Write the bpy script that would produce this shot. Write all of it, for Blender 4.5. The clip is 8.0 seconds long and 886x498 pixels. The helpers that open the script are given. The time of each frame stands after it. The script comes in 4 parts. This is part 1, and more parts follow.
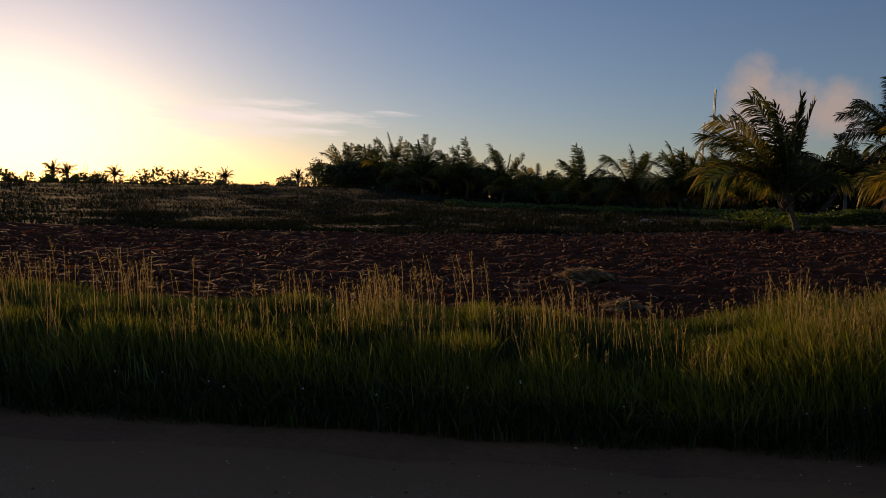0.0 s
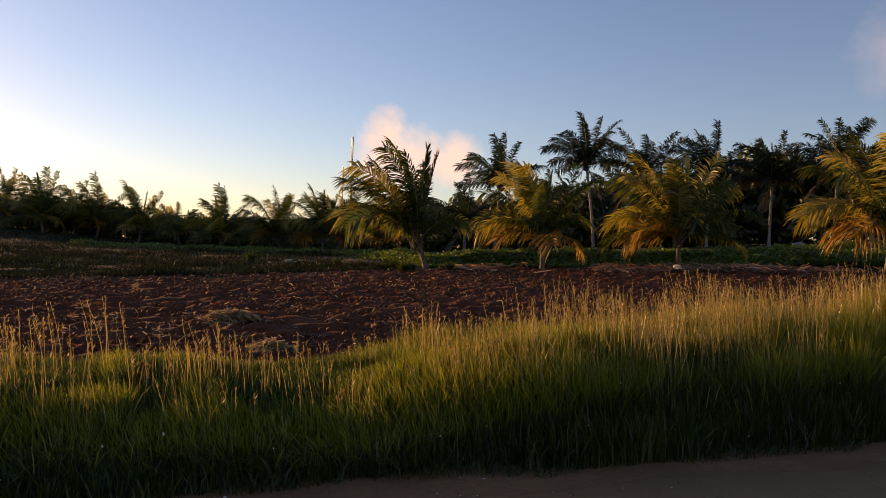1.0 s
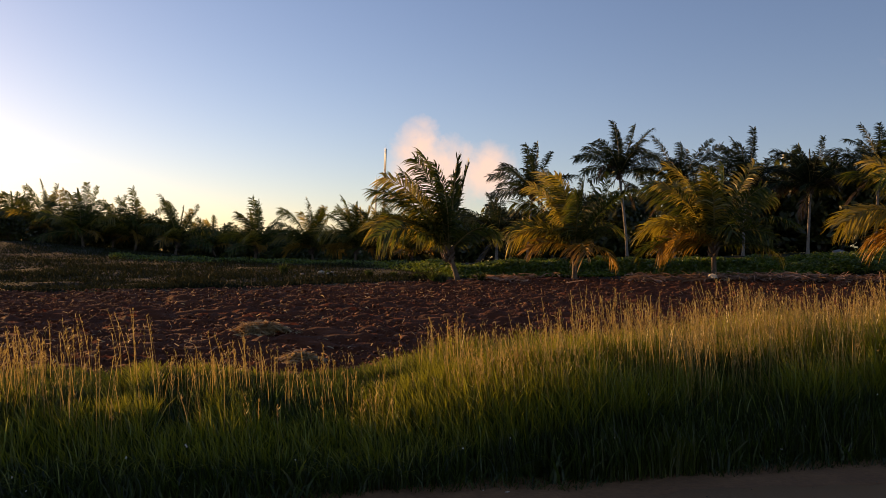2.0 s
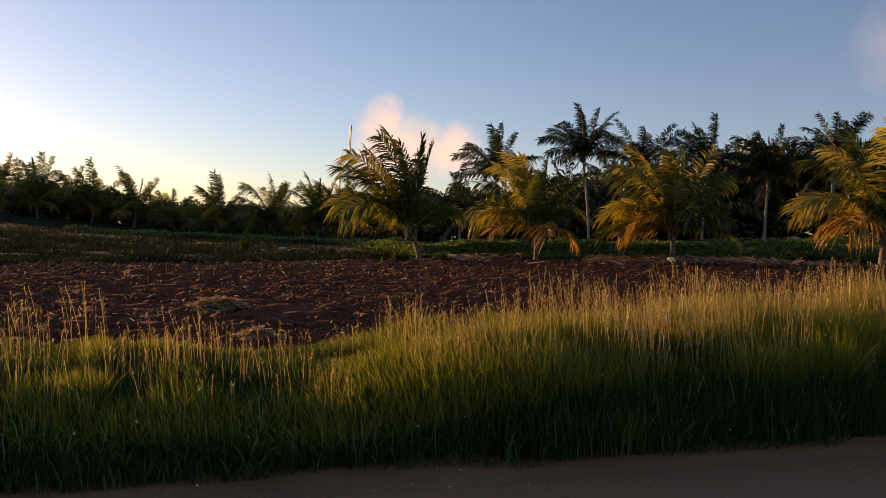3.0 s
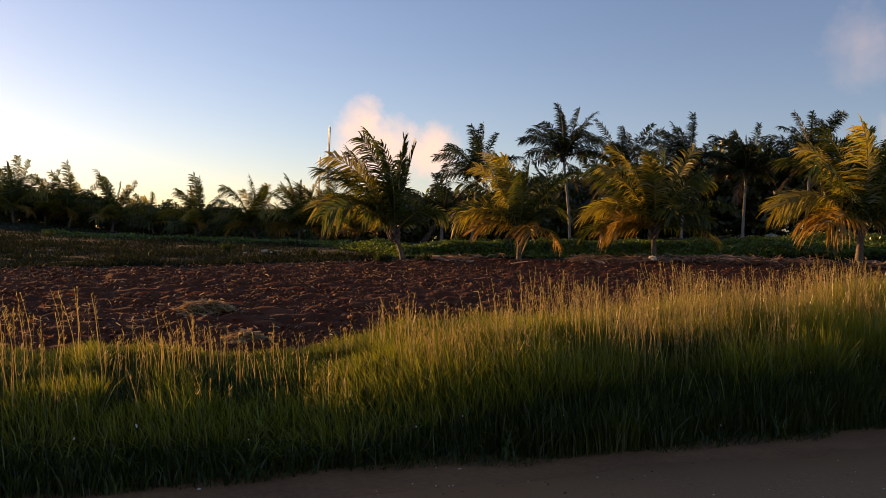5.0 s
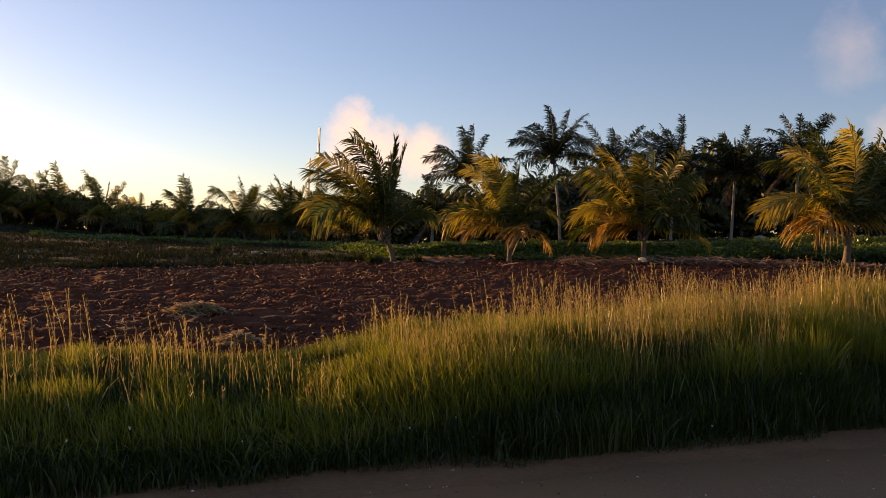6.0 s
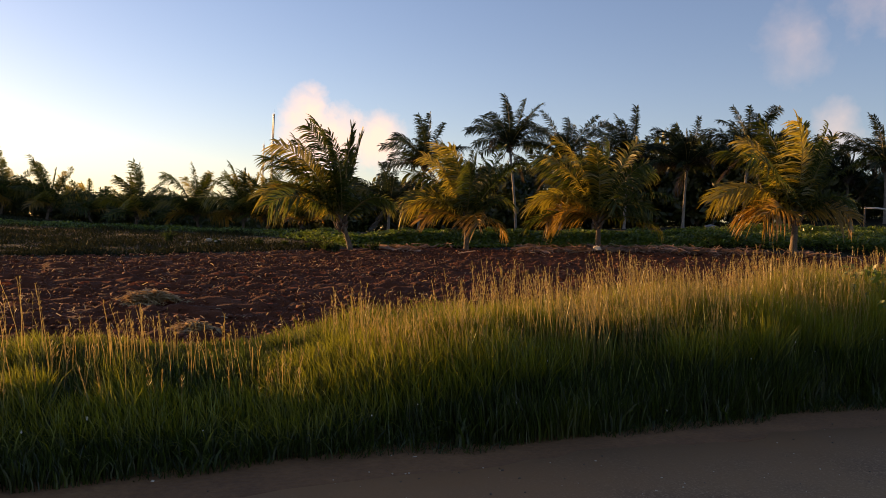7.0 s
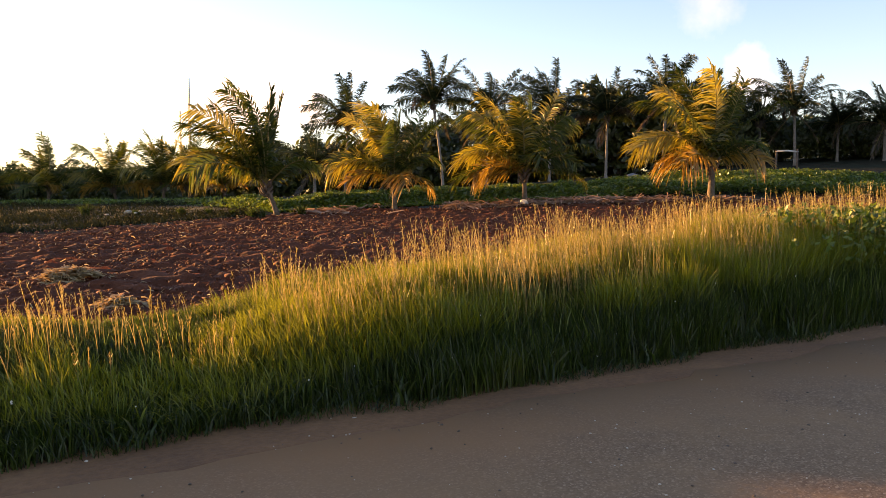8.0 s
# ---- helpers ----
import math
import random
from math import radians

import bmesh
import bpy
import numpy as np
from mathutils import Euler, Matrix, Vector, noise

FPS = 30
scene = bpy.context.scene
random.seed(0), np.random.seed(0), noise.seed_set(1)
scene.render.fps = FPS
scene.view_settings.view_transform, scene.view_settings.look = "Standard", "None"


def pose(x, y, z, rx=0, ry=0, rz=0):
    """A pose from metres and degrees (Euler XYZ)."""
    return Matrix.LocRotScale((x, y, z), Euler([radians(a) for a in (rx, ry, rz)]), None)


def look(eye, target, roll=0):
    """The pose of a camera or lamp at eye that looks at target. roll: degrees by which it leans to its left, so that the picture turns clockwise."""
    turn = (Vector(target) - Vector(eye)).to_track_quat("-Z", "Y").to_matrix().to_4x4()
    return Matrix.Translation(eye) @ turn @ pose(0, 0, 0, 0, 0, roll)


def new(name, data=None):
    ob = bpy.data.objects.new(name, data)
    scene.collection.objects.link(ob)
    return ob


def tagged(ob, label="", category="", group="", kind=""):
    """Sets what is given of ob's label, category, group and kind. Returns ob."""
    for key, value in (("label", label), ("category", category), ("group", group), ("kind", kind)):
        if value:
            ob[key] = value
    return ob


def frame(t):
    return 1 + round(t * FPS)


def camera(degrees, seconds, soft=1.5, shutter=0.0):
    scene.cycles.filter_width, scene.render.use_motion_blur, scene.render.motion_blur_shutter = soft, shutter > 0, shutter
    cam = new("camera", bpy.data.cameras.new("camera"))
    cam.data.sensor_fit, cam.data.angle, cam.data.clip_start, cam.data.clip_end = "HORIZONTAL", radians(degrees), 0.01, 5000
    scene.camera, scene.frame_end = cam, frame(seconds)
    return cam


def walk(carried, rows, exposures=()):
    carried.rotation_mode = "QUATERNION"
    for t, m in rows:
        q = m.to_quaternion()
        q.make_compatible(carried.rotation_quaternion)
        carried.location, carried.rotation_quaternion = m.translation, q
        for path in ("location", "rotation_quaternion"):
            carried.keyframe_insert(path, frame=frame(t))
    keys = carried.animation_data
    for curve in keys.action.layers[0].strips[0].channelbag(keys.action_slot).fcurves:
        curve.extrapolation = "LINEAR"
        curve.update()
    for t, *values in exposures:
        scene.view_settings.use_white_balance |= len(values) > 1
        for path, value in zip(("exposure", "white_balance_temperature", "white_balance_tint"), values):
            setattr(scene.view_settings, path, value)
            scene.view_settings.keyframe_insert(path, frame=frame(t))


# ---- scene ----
import functools

# A country road at sunset, a verge of tall grass, a ploughed red field and a coconut plantation behind it.
# x runs along the road, y across it towards the field, the road's surface is z = 0.
cam = camera(58.95, 8.0, soft=0.9)
EYE_Z = 1.55
# seconds, turn, tilt, lean, step aside
PATH = [(0.0, 4.11, -3.70, -2.19, 0.000), (0.1, -1.66, -3.26, -1.35, 0.000), (0.2, -6.61, -3.47, -1.45, -0.002),
        (0.3, -11.25, -3.21, -1.41, -0.008), (0.4, -14.59, -2.73, -2.00, -0.012), (0.5, -17.51, -1.57, -2.12, -0.020),
        (1.0, -21.48, 0.24, -2.19, -0.020), (1.5, -19.65, 1.18, -1.92, 0.005), (1.7, -18.83, 1.04, -1.55, 0.035),
        (2.8, -20.81, 0.10, -3.12, 0.117), (3.0, -21.67, -0.48, -2.85, 0.115), (3.5, -21.51, -0.12, -2.10, 0.059),
        (4.0, -22.07, -0.07, -2.44, 0.022), (4.5, -22.68, -0.32, -2.45, 0.000), (6.0, -23.88, -0.23, -2.34, -0.041),
        (6.5, -24.63, -0.23, -2.58, -0.075), (7.0, -27.12, -0.97, -2.49, -0.092), (7.5, -30.26, -3.10, -1.96, -0.108),
        (8.0, -32.39, -3.85, 0.14, -0.095)]
walk(cam, [(t, pose(x, 0, EYE_Z, 90 + tilt, lean, turn)) for t, turn, tilt, lean, x in PATH],
     exposures=[(0.0, -0.36, 5400, 28), (0.3, 0.45, 5860, 33), (0.6, 1.0, 6130, 34), (1.1, 1.0, 6130, 34), (1.5, 0.9, 6110, 34), (3.0, 0.98, 6120, 34),
                (4.5, 1.02, 6130, 34), (6.2, 1.18, 6200, 34), (6.8, 1.22, 6200, 34), (7.3, 1.45, 6250, 34), (7.6, 2.05, 6520, 34), (8.0, 2.38, 6580, 34)])

# ---- world, sun ----
SUN_AZ, SUN_EL = -33.0, 5.1          # degrees from +y towards +x, and above the horizon


def way(az, el):
    a, e = radians(az), radians(el)
    return Vector((math.sin(a) * math.cos(e), math.cos(a) * math.cos(e), math.sin(e)))


world = bpy.data.worlds.new("evening_sky")
scene.world = world
world.use_nodes = True
wn, wl = world.node_tree.nodes, world.node_tree.links
wn.clear()


def wnode(kind, **values):
    n = wn.new(kind)
    for k, v in values.items():
        n.inputs[k].default_value = v
    return n


def wmath(op, a, b=None, c=None, clamp=False):
    n = wn.new("ShaderNodeMath")
    n.operation, n.use_clamp = op, clamp
    for i, v in enumerate((a, b, c)):
        if v is None:
            continue
        if isinstance(v, (int, float)):
            n.inputs[i].default_value = v
        else:
            wl.new(v, n.inputs[i])
    return n.outputs[0]


sky = wn.new("ShaderNodeTexSky")
sky.sky_type, sky.sun_disc = "NISHITA", False
sky.sun_elevation, sky.sun_rotation = radians(SUN_EL), radians(SUN_AZ)
sky.altitude, sky.air_density, sky.dust_density, sky.ozone_density = 30, 0.9, 0.4, 1.4
coords = wn.new("ShaderNodeTexCoord").outputs["Generated"]


def wdot(v):
    n = wn.new("ShaderNodeVectorMath")
    n.operation = "DOT_PRODUCT"
    wl.new(coords, n.inputs[0])
    n.inputs[1].default_value = v
    return n.outputs["Value"]


def wnoise(scale, stretch=(1, 1, 1), detail=6.0):
    m = wn.new("ShaderNodeMapping")
    wl.new(coords, m.inputs["Vector"])
    m.inputs["Scale"].default_value = stretch
    n = wnode("ShaderNodeTexNoise", Scale=scale, Detail=detail, Roughness=0.58)
    wl.new(m.outputs[0], n.inputs["Vector"])
    return n.outputs[0]


puffs = wnoise(26.0)
wisps = wnoise(9.0, (1.0, 1.0, 9.0))


def cloud_mask(az, el, wide, high, rough, soft, grain):
    """A soft cloud round one direction; wide and high in degrees."""
    c = way(az, el)
    right = Vector((c.y, -c.x, 0)).normalized()
    up = right.cross(c)
    u = wmath("DIVIDE", wdot(right), math.sin(radians(wide)))
    v = wmath("DIVIDE", wdot(up), math.sin(radians(high)))
    r = wmath("SQRT", wmath("ADD", wmath("MULTIPLY", u, u), wmath("MULTIPLY", v, v)))
    front = wmath("GREATER_THAN", wdot(c), 0.5)
    edge = wmath("ADD", wmath("SUBTRACT", 1.0, r), wmath("MULTIPLY", wmath("SUBTRACT", grain, 0.5), rough))
    return wmath("MULTIPLY", wmath("DIVIDE", edge, soft, clamp=True), front)


def wmix(a, b, fac):
    n = wn.new("ShaderNodeMix")
    n.data_type = "RGBA"
    wl.new(fac, n.inputs["Factor"])
    for socket, v in ((n.inputs[6], a), (n.inputs[7], b)):
        if isinstance(v, tuple):
            socket.default_value = v
        else:
            wl.new(v, socket)
    return n.outputs[2]


CLOUD = (5.7, 4.2, 2.6, 1)
col = sky.outputs[0]
for az, el, wide, high, rough, soft, grain, tone, amount in (
        (17.0, 6.8, 2.2, 3.7, 1.3, 0.7, puffs, CLOUD, 0.95), (19.2, 6.2, 3.4, 3.0, 1.3, 0.8, puffs, CLOUD, 0.85),
        (22.2, 6.8, 2.2, 2.6, 1.3, 0.8, puffs, CLOUD, 0.85), (53.5, 7.6, 1.9, 2.4, 1.5, 1.5, puffs, CLOUD, 0.55),
        (50.8, 13.7, 2.5, 3.0, 1.6, 1.6, puffs, CLOUD, 0.3), (57.5, 15.5, 6.0, 2.2, 2.2, 1.5, puffs, CLOUD, 0.25),
        (-18.0, 5.2, 9.0, 1.5, 3.4, 1.0, wisps, (13.0, 10.5, 7.0, 1), 0.8)):
    m = cloud_mask(az, el, wide, high, rough, soft, grain)
    col = wmix(col, tone, wmath("MULTIPLY", m, amount))
back = wnode("ShaderNodeBackground", Strength=0.1)
wl.new(col, back.inputs["Color"])
wl.new(back.outputs[0], wn.new("ShaderNodeOutputWorld").inputs[0])

lamp = bpy.data.lights.new("sun", "SUN")
lamp.energy, lamp.angle, lamp.color = 5.0, radians(0.6), (1.0, 0.58, 0.16)
sun = new("sun", lamp)
sun.matrix_basis = look(way(SUN_AZ, SUN_EL) * 60, (0, 0, 0))

# ---- materials ----


def material(name):
    m = bpy.data.materials.new(name)
    m.use_nodes = True
    m.node_tree.nodes.clear()
    return m, m.node_tree.nodes, m.node_tree.links


def ramp(nodes, links, fac, stops):
    r = nodes.new("ShaderNodeValToRGB")
    while len(r.color_ramp.elements) < len(stops):
        r.color_ramp.elements.new(0.5)
    for e, (p, c) in zip(r.color_ramp.elements, stops):
        e.position, e.color = p, (*c, 1)
    links.new(fac, r.inputs[0])
    return r.outputs[0]


def noise_tex(nodes, links, scale, detail=5.0, rough=0.6, vec=None):
    n = nodes.new("ShaderNodeTexNoise")
    n.inputs["Scale"].default_value, n.inputs["Detail"].default_value, n.inputs["Roughness"].default_value = scale, detail, rough
    if vec is None:
        g = nodes.new("ShaderNodeNewGeometry")
        vec = g.outputs["Position"]
    links.new(vec, n.inputs["Vector"])
    return n.outputs[0]


def blend(nodes, links, a, b, fac, mode="MIX"):
    n = nodes.new("ShaderNodeMix")
    n.data_type, n.blend_type = "RGBA", mode
    for socket, v in ((n.inputs["Factor"], fac), (n.inputs[6], a), (n.inputs[7], b)):
        if isinstance(v, (int, float)):
            socket.default_value = v
        elif isinstance(v, tuple):
            socket.default_value = (*v, 1)
        else:
            links.new(v, socket)
    return n.outputs[2]


def bump(nodes, links, height, strength, distance):
    b = nodes.new("ShaderNodeBump")
    b.inputs["Strength"].default_value, b.inputs["Distance"].default_value = strength, distance
    links.new(height, b.inputs["Height"])
    return b.outputs[0]


def surface(name, stops, scale, rough=0.85, fine=None, relief=0.4, depth=0.02, metal=0.0):
    """An opaque surface: a colour ramp over noise at two scales, with fine relief."""
    m, n, k = material(name)
    big = noise_tex(n, k, scale)
    small = noise_tex(n, k, fine or scale * 9)
    mix = n.new("ShaderNodeMath")
    mix.operation = "MULTIPLY_ADD"
    k.new(small, mix.inputs[0])
    mix.inputs[1].default_value = 0.5
    half = n.new("ShaderNodeMath")
    half.operation = "MULTIPLY"
    k.new(big, half.inputs[0])
    half.inputs[1].default_value = 0.5
    k.new(half.outputs[0], mix.inputs[2])
    p = n.new("ShaderNodeBsdfPrincipled")
    p.inputs["Roughness"].default_value, p.inputs["Metallic"].default_value = rough, metal
    k.new(ramp(n, k, mix.outputs[0], stops), p.inputs["Base Color"])
    k.new(bump(n, k, small, relief, depth), p.inputs["Normal"])
    k.new(p.outputs[0], n.new("ShaderNodeOutputMaterial").inputs[0])
    return m


def leafy(name, dark, light, dry, through_light=0.45, along=None, gloss=0.06, island=True):
    """A leaf: diffuse and translucent, each leaf with a tone of its own; along mixes in the dry colour towards the tip."""
    m, n, k = material(name)
    g = n.new("ShaderNodeNewGeometry")
    obj = n.new("ShaderNodeObjectInfo")
    rnd = g.outputs["Random Per Island"] if island else obj.outputs["Random"]
    c = blend(n, k, dark, light, rnd)
    patch = noise_tex(n, k, 0.9, 3.0)
    c = blend(n, k, c, dry, ramp(n, k, patch, [(0.58, (0, 0, 0)), (0.85, (0.4, 0.4, 0.4))]))
    if along:
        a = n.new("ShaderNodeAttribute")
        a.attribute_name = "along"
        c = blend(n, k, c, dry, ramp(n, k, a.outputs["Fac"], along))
    d, tr, gl = n.new("ShaderNodeBsdfDiffuse"), n.new("ShaderNodeBsdfTranslucent"), n.new("ShaderNodeBsdfGlossy")
    gl.inputs["Roughness"].default_value = 0.45
    for s in (d, tr):
        k.new(c, s.inputs["Color"])
    m1, m2 = n.new("ShaderNodeMixShader"), n.new("ShaderNodeMixShader")
    m1.inputs[0].default_value, m2.inputs[0].default_value = through_light, gloss
    k.new(d.outputs[0], m1.inputs[1]), k.new(tr.outputs[0], m1.inputs[2])
    k.new(m1.outputs[0], m2.inputs[1]), k.new(gl.outputs[0], m2.inputs[2])
    k.new(m2.outputs[0], n.new("ShaderNodeOutputMaterial").inputs[0])
    return m


# tips: real yellowing, brightened so the colour also carries the sunlit band
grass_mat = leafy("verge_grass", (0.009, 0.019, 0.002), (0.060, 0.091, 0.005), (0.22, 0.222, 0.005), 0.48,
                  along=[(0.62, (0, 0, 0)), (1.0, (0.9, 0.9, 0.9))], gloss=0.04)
pale_grass_mat = leafy("ripening_grass", (0.11, 0.15, 0.02), (0.22, 0.26, 0.05), (0.29, 0.26, 0.05), 0.5, gloss=0.04)
stalk_mat = leafy("seed_stalk", (0.25, 0.175, 0.034), (0.39, 0.285, 0.075), (0.33, 0.21, 0.04), 0.45)
frond_mat = leafy("palm_leaflets", (0.028, 0.050, 0.004), (0.082, 0.098, 0.008), (0.21, 0.145, 0.012), 0.55,
                  along=[(0.55, (0, 0, 0)), (1.0, (0.4, 0.4, 0.4))], gloss=0.03)
withered_mat = leafy("withered_leaflets", (0.045, 0.030, 0.014), (0.10, 0.065, 0.028), (0.08, 0.05, 0.02), 0.3)
# palm leaflets again, with the tall crowns' shade put into the colour
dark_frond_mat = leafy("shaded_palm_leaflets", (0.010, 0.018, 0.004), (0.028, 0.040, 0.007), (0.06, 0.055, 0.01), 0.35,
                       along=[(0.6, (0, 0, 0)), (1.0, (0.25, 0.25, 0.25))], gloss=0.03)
old_frond_mat = leafy("yellowing_leaflets", (0.24, 0.145, 0.010), (0.40, 0.23, 0.016), (0.35, 0.17, 0.016), 0.55)
# low sun put into the leaf colour, for fronds it lights
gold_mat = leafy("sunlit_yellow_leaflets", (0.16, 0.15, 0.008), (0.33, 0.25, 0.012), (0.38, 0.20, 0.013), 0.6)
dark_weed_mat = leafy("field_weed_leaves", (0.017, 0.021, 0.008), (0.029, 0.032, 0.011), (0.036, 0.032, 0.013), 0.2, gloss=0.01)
rachis_mat = surface("leaf_stalk", [(0.3, (0.11, 0.09, 0.02)), (0.7, (0.19, 0.15, 0.04))], 6.0, 0.8)
trunk_mat = surface("palm_bark", [(0.3, (0.10, 0.08, 0.062)), (0.5, (0.20, 0.17, 0.14)), (0.75, (0.34, 0.30, 0.26))], 5.0, 0.9, relief=0.7)
young_trunk_mat = surface("young_palm_bark", [(0.3, (0.05, 0.034, 0.022)), (0.5, (0.11, 0.082, 0.055)), (0.75, (0.22, 0.17, 0.125))], 7.0, 0.9, fine=40.0, relief=0.9)
weed_mat = leafy("creeper_leaves", (0.050, 0.092, 0.006), (0.16, 0.21, 0.012), (0.23, 0.22, 0.016), 0.45)
shrub_mat = leafy("shrub_leaves", (0.030, 0.042, 0.006), (0.078, 0.09, 0.010), (0.13, 0.10, 0.02), 0.4)
straw_mat = leafy("dry_straw", (0.36, 0.24, 0.11), (0.56, 0.40, 0.19), (0.45, 0.30, 0.13), 0.4)
litter_mat = leafy("palm_litter", (0.22, 0.13, 0.075), (0.42, 0.27, 0.18), (0.36, 0.20, 0.12), 0.2)
clod_mat = surface("red_clods", [(0.3, (0.07, 0.023, 0.008)), (0.6, (0.125, 0.036, 0.012)), (0.85, (0.19, 0.072, 0.026))], 3.0, 0.95, relief=0.8)
stone_mat = surface("pale_stone", [(0.3, (0.40, 0.33, 0.25)), (0.7, (0.64, 0.56, 0.45))], 12.0, 0.8)
boulder_mat = surface("grey_boulder", [(0.3, (0.12, 0.115, 0.11)), (0.7, (0.22, 0.21, 0.20))], 6.0, 0.9)
steel_mat = surface("galvanised_steel", [(0.3, (0.07, 0.08, 0.10)), (0.7, (0.11, 0.125, 0.15))], 2.0, 0.45, metal=1.0)
bark_mat = surface("shrub_bark", [(0.3, (0.07, 0.05, 0.035)), (0.7, (0.15, 0.11, 0.08))], 8.0, 0.9)
petal_mat = surface("white_petals", [(0.3, (0.70, 0.68, 0.64)), (0.7, (0.82, 0.80, 0.76))], 30.0, 0.7)
plank_mat = surface("weathered_board", [(0.3, (0.42, 0.38, 0.33)), (0.7, (0.62, 0.58, 0.52))], 3.0, 0.8)


def ground_material():
    """Red ploughed soil and rough grassland in one sheet, told apart by the sheet's own soil value."""
    m, n, k = material("field_ground")
    a = n.new("ShaderNodeAttribute")
    a.attribute_name = "soil"
    small, mid, large = noise_tex(n, k, 14.0, 8.0, 0.7), noise_tex(n, k, 2.2, 6.0), noise_tex(n, k, 0.25, 3.0)
    soil = ramp(n, k, mid, [(0.25, (0.058, 0.018, 0.006)), (0.55, (0.12, 0.033, 0.011)), (0.8, (0.18, 0.058, 0.02))])
    soil = blend(n, k, soil, (0.24, 0.13, 0.06), ramp(n, k, small, [(0.60, (0, 0, 0)), (0.74, (0.4, 0.4, 0.4))]))
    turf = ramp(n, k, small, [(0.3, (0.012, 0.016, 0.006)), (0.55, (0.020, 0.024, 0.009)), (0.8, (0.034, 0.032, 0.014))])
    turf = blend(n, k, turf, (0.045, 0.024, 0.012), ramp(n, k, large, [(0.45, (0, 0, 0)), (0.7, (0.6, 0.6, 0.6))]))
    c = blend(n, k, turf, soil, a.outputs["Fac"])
    p = n.new("ShaderNodeBsdfPrincipled")
    p.inputs["Roughness"].default_value, p.inputs["Specular IOR Level"].default_value = 0.95, 0.2
    k.new(c, p.inputs["Base Color"])
    k.new(bump(n, k, small, 0.9, 0.06), p.inputs["Normal"])
    k.new(p.outputs[0], n.new("ShaderNodeOutputMaterial").inputs[0])
    return m


def asphalt_material():
    """Worn grey asphalt with pale chippings, dusty patches and dark cracks."""
    m, n, k = material("worn_asphalt")
    v = n.new("ShaderNodeTexVoronoi")
    v.inputs["Scale"].default_value = 85.0
    g = n.new("ShaderNodeNewGeometry")
    k.new(g.outputs["Position"], v.inputs["Vector"])
    chips = n.new("ShaderNodeSeparateColor")
    k.new(v.outputs["Color"], chips.inputs[0])
    c = ramp(n, k, chips.outputs[0], [(0.15, (0.125, 0.074, 0.040)), (0.8, (0.225, 0.140, 0.077)), (0.98, (0.38, 0.265, 0.16))])
    wide = noise_tex(n, k, 0.7, 5.0)
    c = blend(n, k, c, (0.28, 0.170, 0.085), ramp(n, k, wide, [(0.35, (0.15, 0.15, 0.15)), (0.65, (0.75, 0.75, 0.75))]))
    place = n.new("ShaderNodeSeparateXYZ")
    k.new(g.outputs["Position"], place.inputs[0])
    drift = n.new("ShaderNodeMath")
    drift.operation = "MULTIPLY_ADD"
    k.new(wide, drift.inputs[0])
    drift.inputs[1].default_value = 2.6
    k.new(place.outputs[1], drift.inputs[2])
    scaled = n.new("ShaderNodeMapRange")
    scaled.inputs["From Min"].default_value, scaled.inputs["From Max"].default_value = 4.2, 5.9
    k.new(drift.outputs[0], scaled.inputs["Value"])
    c = blend(n, k, c, (0.26, 0.140, 0.056), scaled.outputs[0])
    fine = noise_tex(n, k, 30.0, 6.0)
    p = n.new("ShaderNodeBsdfPrincipled")
    p.inputs["Roughness"].default_value, p.inputs["Specular IOR Level"].default_value = 0.9, 0.25
    k.new(c, p.inputs["Base Color"])
    k.new(bump(n, k, fine, 0.6, 0.01), p.inputs["Normal"])
    k.new(p.outputs[0], n.new("ShaderNodeOutputMaterial").inputs[0])
    return m


ground_mat, asphalt_mat = ground_material(), asphalt_material()
dust_mat = surface("verge_dust", [(0.3, (0.12, 0.052, 0.018)), (0.55, (0.21, 0.095, 0.032)), (0.85, (0.30, 0.16, 0.06))], 1.6, 0.95, fine=22.0, relief=0.7)

# ---- mesh helpers ----
rng = np.random.default_rng(7)


def mesh_from(name, verts, faces, mats, slots=None, smooth=False, attrs=None):
    me = bpy.data.meshes.new(name)
    me.from_pydata([tuple(v) for v in np.asarray(verts, float)], [], [tuple(f) for f in faces])
    for m in mats:
        me.materials.append(m)
    if slots is not None:
        me.polygons.foreach_set("material_index", np.asarray(slots, np.int32))
    if smooth:
        me.polygons.foreach_set("use_smooth", np.ones(len(me.polygons), bool))
    for key, values in (attrs or {}).items():
        me.attributes.new(key, "FLOAT", "POINT").data.foreach_set("value", np.asarray(values, np.float32))
    me.update()
    return me


def quick_mesh(name, verts, quads, tris, mats, attrs=None, smooth=False):
    """A large mesh straight from arrays of quads and triangles."""
    me = bpy.data.meshes.new(name)
    quads, tris = np.asarray(quads, np.int32).reshape(-1, 4), np.asarray(tris, np.int32).reshape(-1, 3)
    me.vertices.add(len(verts))
    me.vertices.foreach_set("co", np.asarray(verts, np.float32).ravel())
    me.loops.add(quads.size + tris.size)
    me.loops.foreach_set("vertex_index", np.concatenate([quads.ravel(), tris.ravel()]))
    me.polygons.add(len(quads) + len(tris))
    me.polygons.foreach_set("loop_start", np.concatenate([np.arange(len(quads)) * 4, quads.size + np.arange(len(tris)) * 3]).astype(np.int32))
    if smooth:
        me.polygons.foreach_set("use_smooth", np.ones(len(quads) + len(tris), bool))
    for m in mats:
        me.materials.append(m)
    for key, values in (attrs or {}).items():
        me.attributes.new(key, "FLOAT", "POINT").data.foreach_set("value", np.asarray(values, np.float32))
    me.update(calc_edges=True)
    me.validate()
    return me


